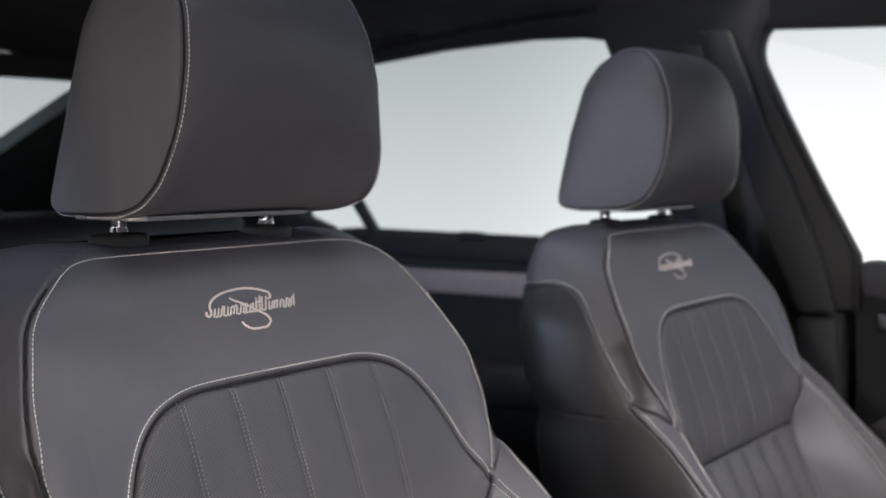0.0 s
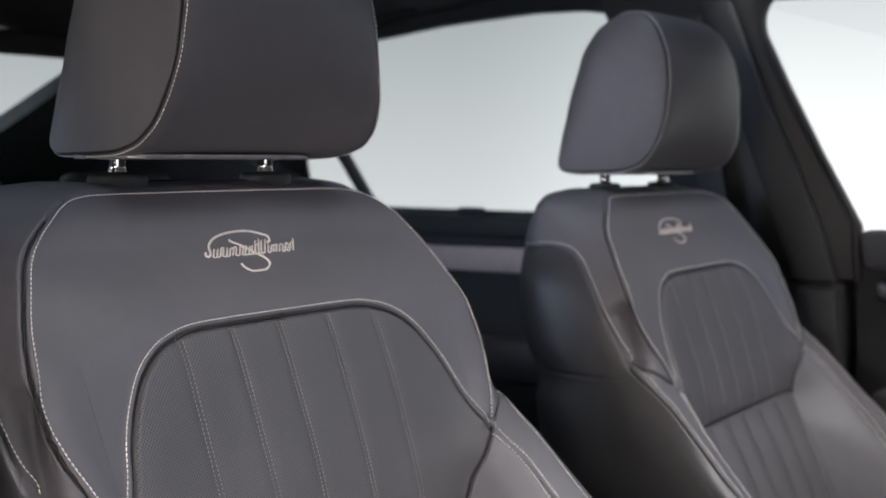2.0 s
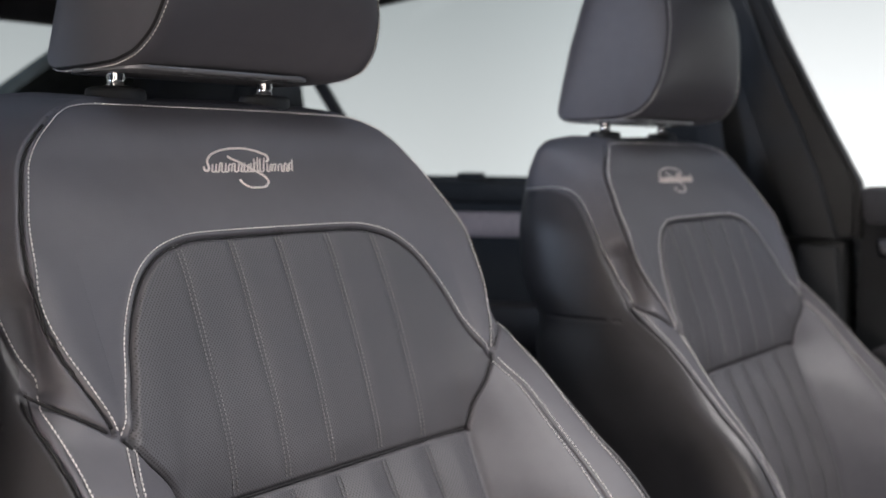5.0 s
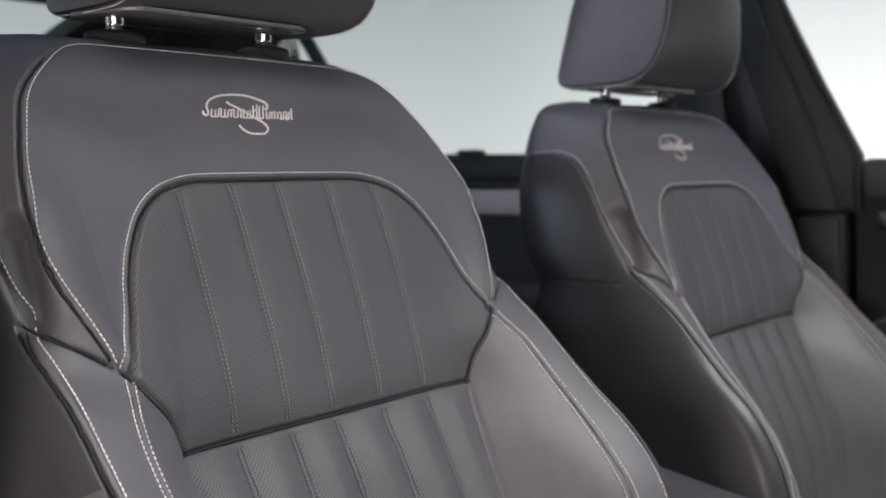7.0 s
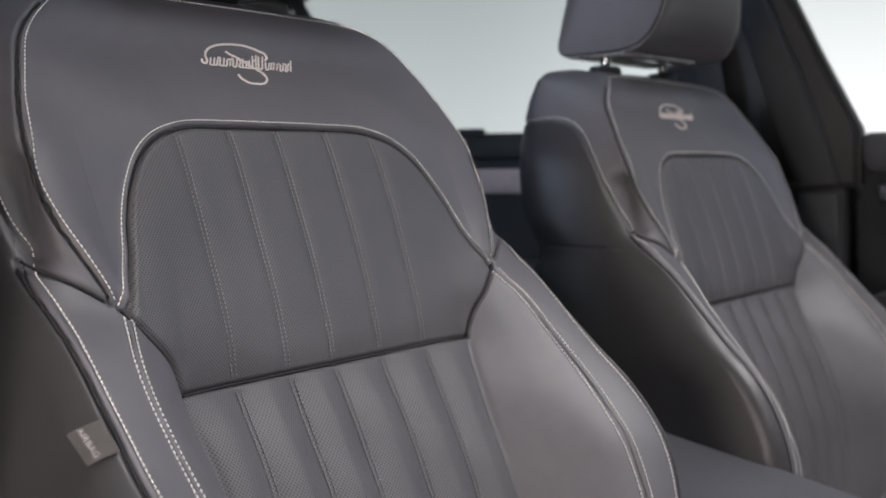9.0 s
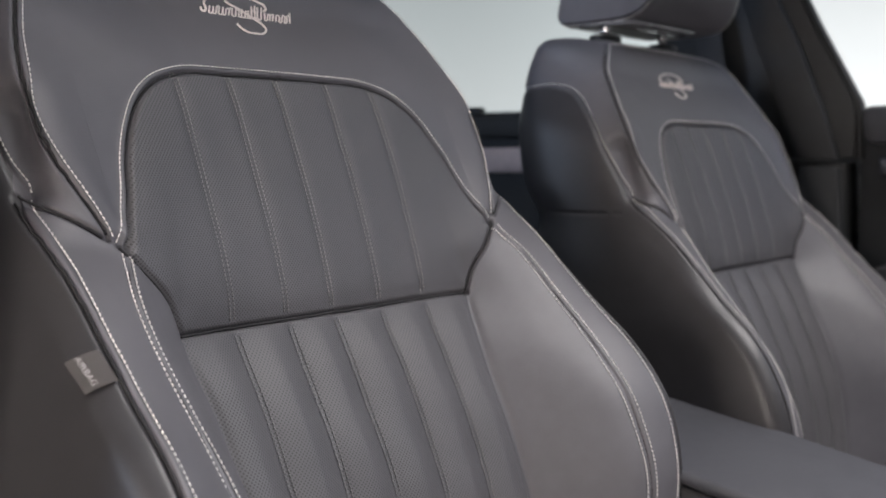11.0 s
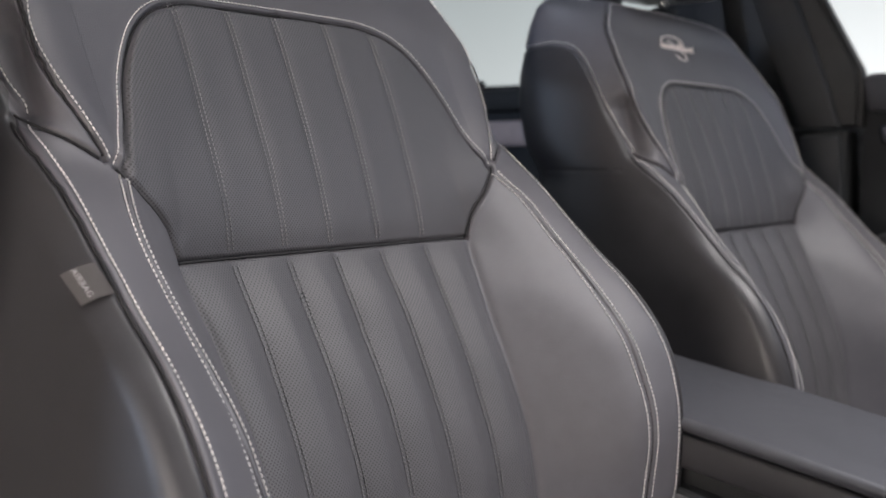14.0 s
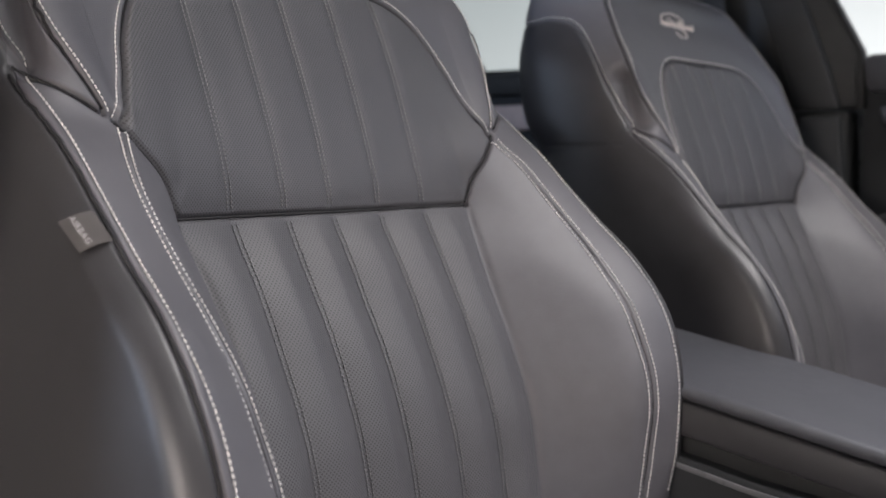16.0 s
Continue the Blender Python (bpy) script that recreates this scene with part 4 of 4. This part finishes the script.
part("quarter_pane", far_glass([(0.876, 0.80), (1.05, 0.815), (1.30, 0.92), (1.22, 1.02), (1.05, 1.11)], 0.021), glass_tint, rear_door, "small tinted quarter glass").visible_shadow = False
tagged(part("c_pillar_trim", side_plate([(1.05, 0.3), (0.99, 0.815), (1.047, 0.833), (1.15, 0.875), (1.245, 0.93), (1.20, 1.00), (1.12, 1.055), (1.04, 1.095), (1.05, 1.19), (1.40, 1.12), (1.75, 0.95), (2.0, 0.75), (2.0, 0.3)], -0.02, 0.05), trim_mat), "charcoal rear pillar trim beside the back window", "pillar", kind="structure")

# far centre pillar with belt
b_pillar = thing("b_pillar", "charcoal centre pillar trim with seat belt anchor", "pillar", kind="structure")
part("upper_trim", side_plate([(-0.100, 0.724), (0.165, 0.724), (0.19, 0.82), (0.30, 1.15), (0.31, 1.24), (0.0, 1.24), (0.010, 1.160), (0.029, 1.145), (0.037, 1.122), (0.035, 1.10), (0.004, 1.024), (-0.042, 0.922), (-0.098, 0.808)], -0.018, 0.05, 0.010), plastic, b_pillar)
part("lower_backing", side_plate([(-0.085, 0.10), (0.15, 0.10), (0.165, 0.720), (-0.085, 0.720)], -0.018, 0.05, 0.004), plastic, b_pillar)
part("lower_trim", side_plate([(-0.090, 0.10), (-0.005, 0.10), (-0.020, 0.60), (-0.020, 0.714), (-0.082, 0.714), (-0.090, 0.60)], -0.042, 0.022, 0.008, ), trim_mat, b_pillar)
part("pillar_cover", side_plate([(-0.082, 0.722), (-0.014, 0.722), (0.018, 0.81), (0.075, 1.00), (0.125, 1.15), (0.070, 1.15), (0.022, 1.00), (-0.022, 0.90), (-0.056, 0.80)], -0.040, 0.020, 0.008), trim_mat, b_pillar)
part("belt_slot", side_plate([(0.010, 0.83), (0.019, 0.83), (0.056, 0.975), (0.047, 0.975)], -0.0425, 0.006, 0.002), plastic, b_pillar)
part("door_seal", side_plate([(-0.108, 0.724), (-0.096, 0.724), (-0.094, 0.808), (-0.038, 0.922), (0.008, 1.024), (0.039, 1.10), (0.041, 1.124), (0.033, 1.149), (0.013, 1.164), (0.004, 1.157), (0.022, 1.142), (0.030, 1.120), (0.028, 1.10), (-0.003, 1.024), (-0.049, 0.922), (-0.106, 0.808)], -0.012, 0.02, 0.003), plastic, b_pillar, "black rubber door seal")
belt = thing("seat_belt", "black seat belt webbing hanging on the pillar", "seat belt")
part("webbing", side_plate([(0.035, 0.50), (0.080, 0.50), (0.150, 1.05), (0.107, 1.05)], -0.048, 0.003, 0.0008), webbing, belt)
part("belt_guide", side_plate([(0.090, 1.04), (0.168, 1.04), (0.160, 1.075), (0.100, 1.075)], -0.058, 0.018, 0.006), plastic, belt)
part("height_adjuster", side_plate([(0.11, 1.08), (0.15, 1.08), (0.155, 1.13), (0.115, 1.13)], -0.045, 0.022, 0.006), trim_mat, belt)

# far front door
front_door = thing("front_door", "charcoal front door with clear window and chrome handle", "car door")
part("door_panel", side_plate([(-1.10, 0.13), (-0.088, 0.13), (-0.100, 0.60), (-0.105, 0.790), (-1.10, 0.80)], 0.0, 0.06), trim_mat, front_door)
part("window_ledge", side_plate([(-1.10, 0.745), (-0.115, 0.745), (-0.106, 0.803), (-1.10, 0.808)], -0.030, 0.05, 0.014), leather_lid, front_door, "padded dark grey upper edge")
part("armrest_pad", side_plate([(-0.90, 0.50), (-0.14, 0.50), (-0.14, 0.57), (-0.90, 0.57)], -0.07, 0.08, 0.016), leather_side, front_door)
part("door_handle", side_plate([(-0.27, 0.690), (-0.137, 0.697), (-0.134, 0.730), (-0.28, 0.728)], -0.030, 0.025, 0.008), chrome, front_door, "chrome inner door handle")
part("upper_frame", side_plate([(0.02, 1.151), (-0.16, 1.144), (-0.45, 1.11), (-0.75, 1.00), (-1.05, 0.85), (-1.1, 0.95), (-0.7, 1.13), (-0.3, 1.25), (0.10, 1.25), (0.10, 1.17)], -0.016, 0.05), plastic, front_door)
pane = part("window_pane", far_glass([(-0.07, 0.79), (0.065, 1.15), (0.04, 1.175), (-0.2, 1.17), (-0.45, 1.13), (-0.75, 1.01), (-1.08, 0.84), (-1.08, 0.79)], 0.025), glass_clear, front_door, "clear side glass")
pane.visible_shadow = False
tagged(part("outer_skin", side_plate([(-1.15, 0.05), (-1.15, 0.79), (1.2, 0.79), (1.9, 0.75), (1.9, 0.05)], 0.075, 0.02, 0.002), paint), "dark painted outer body side of the car", "car body", kind="structure")

# grab handle over the far rear door
handle = thing("grab_handle", "black folding grab handle on the headliner", "handle")
arc = [(1.085, 0.83, 1.20), (1.06, 0.82, 1.185), (1.05, 0.78, 1.18), (1.05, 0.72, 1.185), (1.06, 0.685, 1.19), (1.085, 0.675, 1.205)]
put("grip", mesh_of("grip", *tube_mesh([smooth_line(arc, 0.004)], 0.011, 10), plastic), handle)
for y in (0.675, 0.83):
    part("mount", block(1.06, 1.10, y - 0.018, y + 0.018, 1.185, 1.225, 0.006), trim_mat, handle)

# rear bench, parcel shelf and back window
bench = thing("rear_bench", "black leather rear bench with three headrests", "car seat")
part("cushion", block(-0.24, 1.02, 0.45, 0.98, 0.20, 0.42, 0.05, 5), leather_side, bench)
bm = block(-0.26, 1.04, 0.98, 1.12, 0.38, 0.86, 0.045, 5)
for v in bm.verts:
    v.co.y += 0.25 * (v.co.z - 0.38)
part("backrest", bm, leather_side, bench)
for x in (0.02, 0.386, 0.75):
    bm = block(x - 0.12, x + 0.12, 1.12, 1.19, 0.80, 0.885, 0.03, 4)
    part("headrest", bm, leather_side, bench)
tagged(part("parcel_shelf", block(-0.32, 1.09, 1.20, 1.95, 0.75, 0.77, 0.004), carpet), "black carpeted parcel shelf behind the bench", "shelf", kind="structure")
back_window = thing("back_window", "sloping tinted back window behind the bench", "window", kind="structure")
bm = bmesh.new()
bm.faces.new([bm.verts.new(v) for v in ((-0.10, 1.38, 1.125), (0.87, 1.38, 1.125), (0.98, 2.0, 0.76), (-0.21, 2.0, 0.76))])
bmesh.ops.solidify(bm, geom=list(bm.faces), thickness=0.004)
pane = part("window_pane", bm, glass_tint, back_window)
pane.visible_shadow = False
for sgn in (1, -1):
    bm = bmesh.new()
    edge = [(0.885, 1.36, 1.115), (1.06, 1.36, 1.115), (1.14, 2.05, 0.73), (0.655, 2.05, 0.72)]
    lo = [bm.verts.new((MID + sgn * (x - MID), y, z)) for x, y, z in edge]
    hi = [bm.verts.new((MID + sgn * (x - MID), y + 0.015, z + 0.03)) for x, y, z in edge]
    bm.faces.new(lo), bm.faces.new(hi[::-1])
    for i in range(4):
        bm.faces.new((lo[i], hi[i], hi[(i + 1) % 4], lo[(i + 1) % 4]))
    part("frame_side", bm, pillar_lightened, back_window)
part("frame_foot", block(-0.30, 1.07, 1.95, 2.05, 0.70, 0.77, 0.01), trim_mat, back_window)
part("frame_head", block(-0.30, 1.07, 1.36, 1.42, 1.115, 1.16, 0.01), lining, back_window)

# near side: rear door and pillar behind the open front doorway
near_wall = thing("near_side", "charcoal near side of the cabin with pillar and rear window", "wall", kind="structure")
# pillar pieces are out of view, added to keep the rear-left lamp off the flank
for nm, outline, mat in (("lower_panel", [(0.16, 0.10), (0.16, 0.81), (1.05, 0.815), (1.30, 0.85), (1.40, 0.9), (2.05, 0.75), (2.05, 0.3), (1.1, 0.1)], trim_mat),
                         ("pillar_lower", [(-0.12, 0.10), (0.155, 0.10), (0.155, 0.80), (-0.07, 0.80), (-0.12, 0.72)], trim_mat),
                         ("pillar", [(-0.065, 0.803), (0.155, 0.803), (0.30, 1.20), (0.04, 1.20), (-0.013, 1.024)], plastic),
                         ("upper_frame", [(0.3, 1.16), (0.9, 1.13), (1.25, 1.0), (1.42, 0.88), (1.75, 0.93), (1.40, 1.13), (0.6, 1.25), (0.2, 1.25)], plastic)):
    bm = prism(outline, (0.0, 0.05), "x", 0.004)
    for v in bm.verts:
        v.co.x = 2 * MID - (xin(v.co.z) + v.co.x)
    part(nm, bm, mat, near_wall)
# dashboard and windscreen pillars ahead of the seats
dash = thing("dashboard", "black soft dashboard ahead of the front seats", "dashboard")
part("dash_body", prism([(-1.35, 0.30), (-1.02, 0.30), (-0.96, 0.55), (-1.00, 0.72), (-1.35, 0.82)], (-0.36, 1.13), "x", 0.02, 3), plastic, dash)
for sx in (-0.30, 1.07):
    vs, fs = tube_mesh([[(sx, -0.62, 1.16), (sx + (0.05 if sx > 0 else -0.05), -1.30, 0.80)]], 0.045, 10)
    tagged(put("windscreen_pillar", mesh_of("windscreen_pillar", vs, fs, lining)), "black windscreen pillar trim at the dashboard end", "pillar", kind="structure")
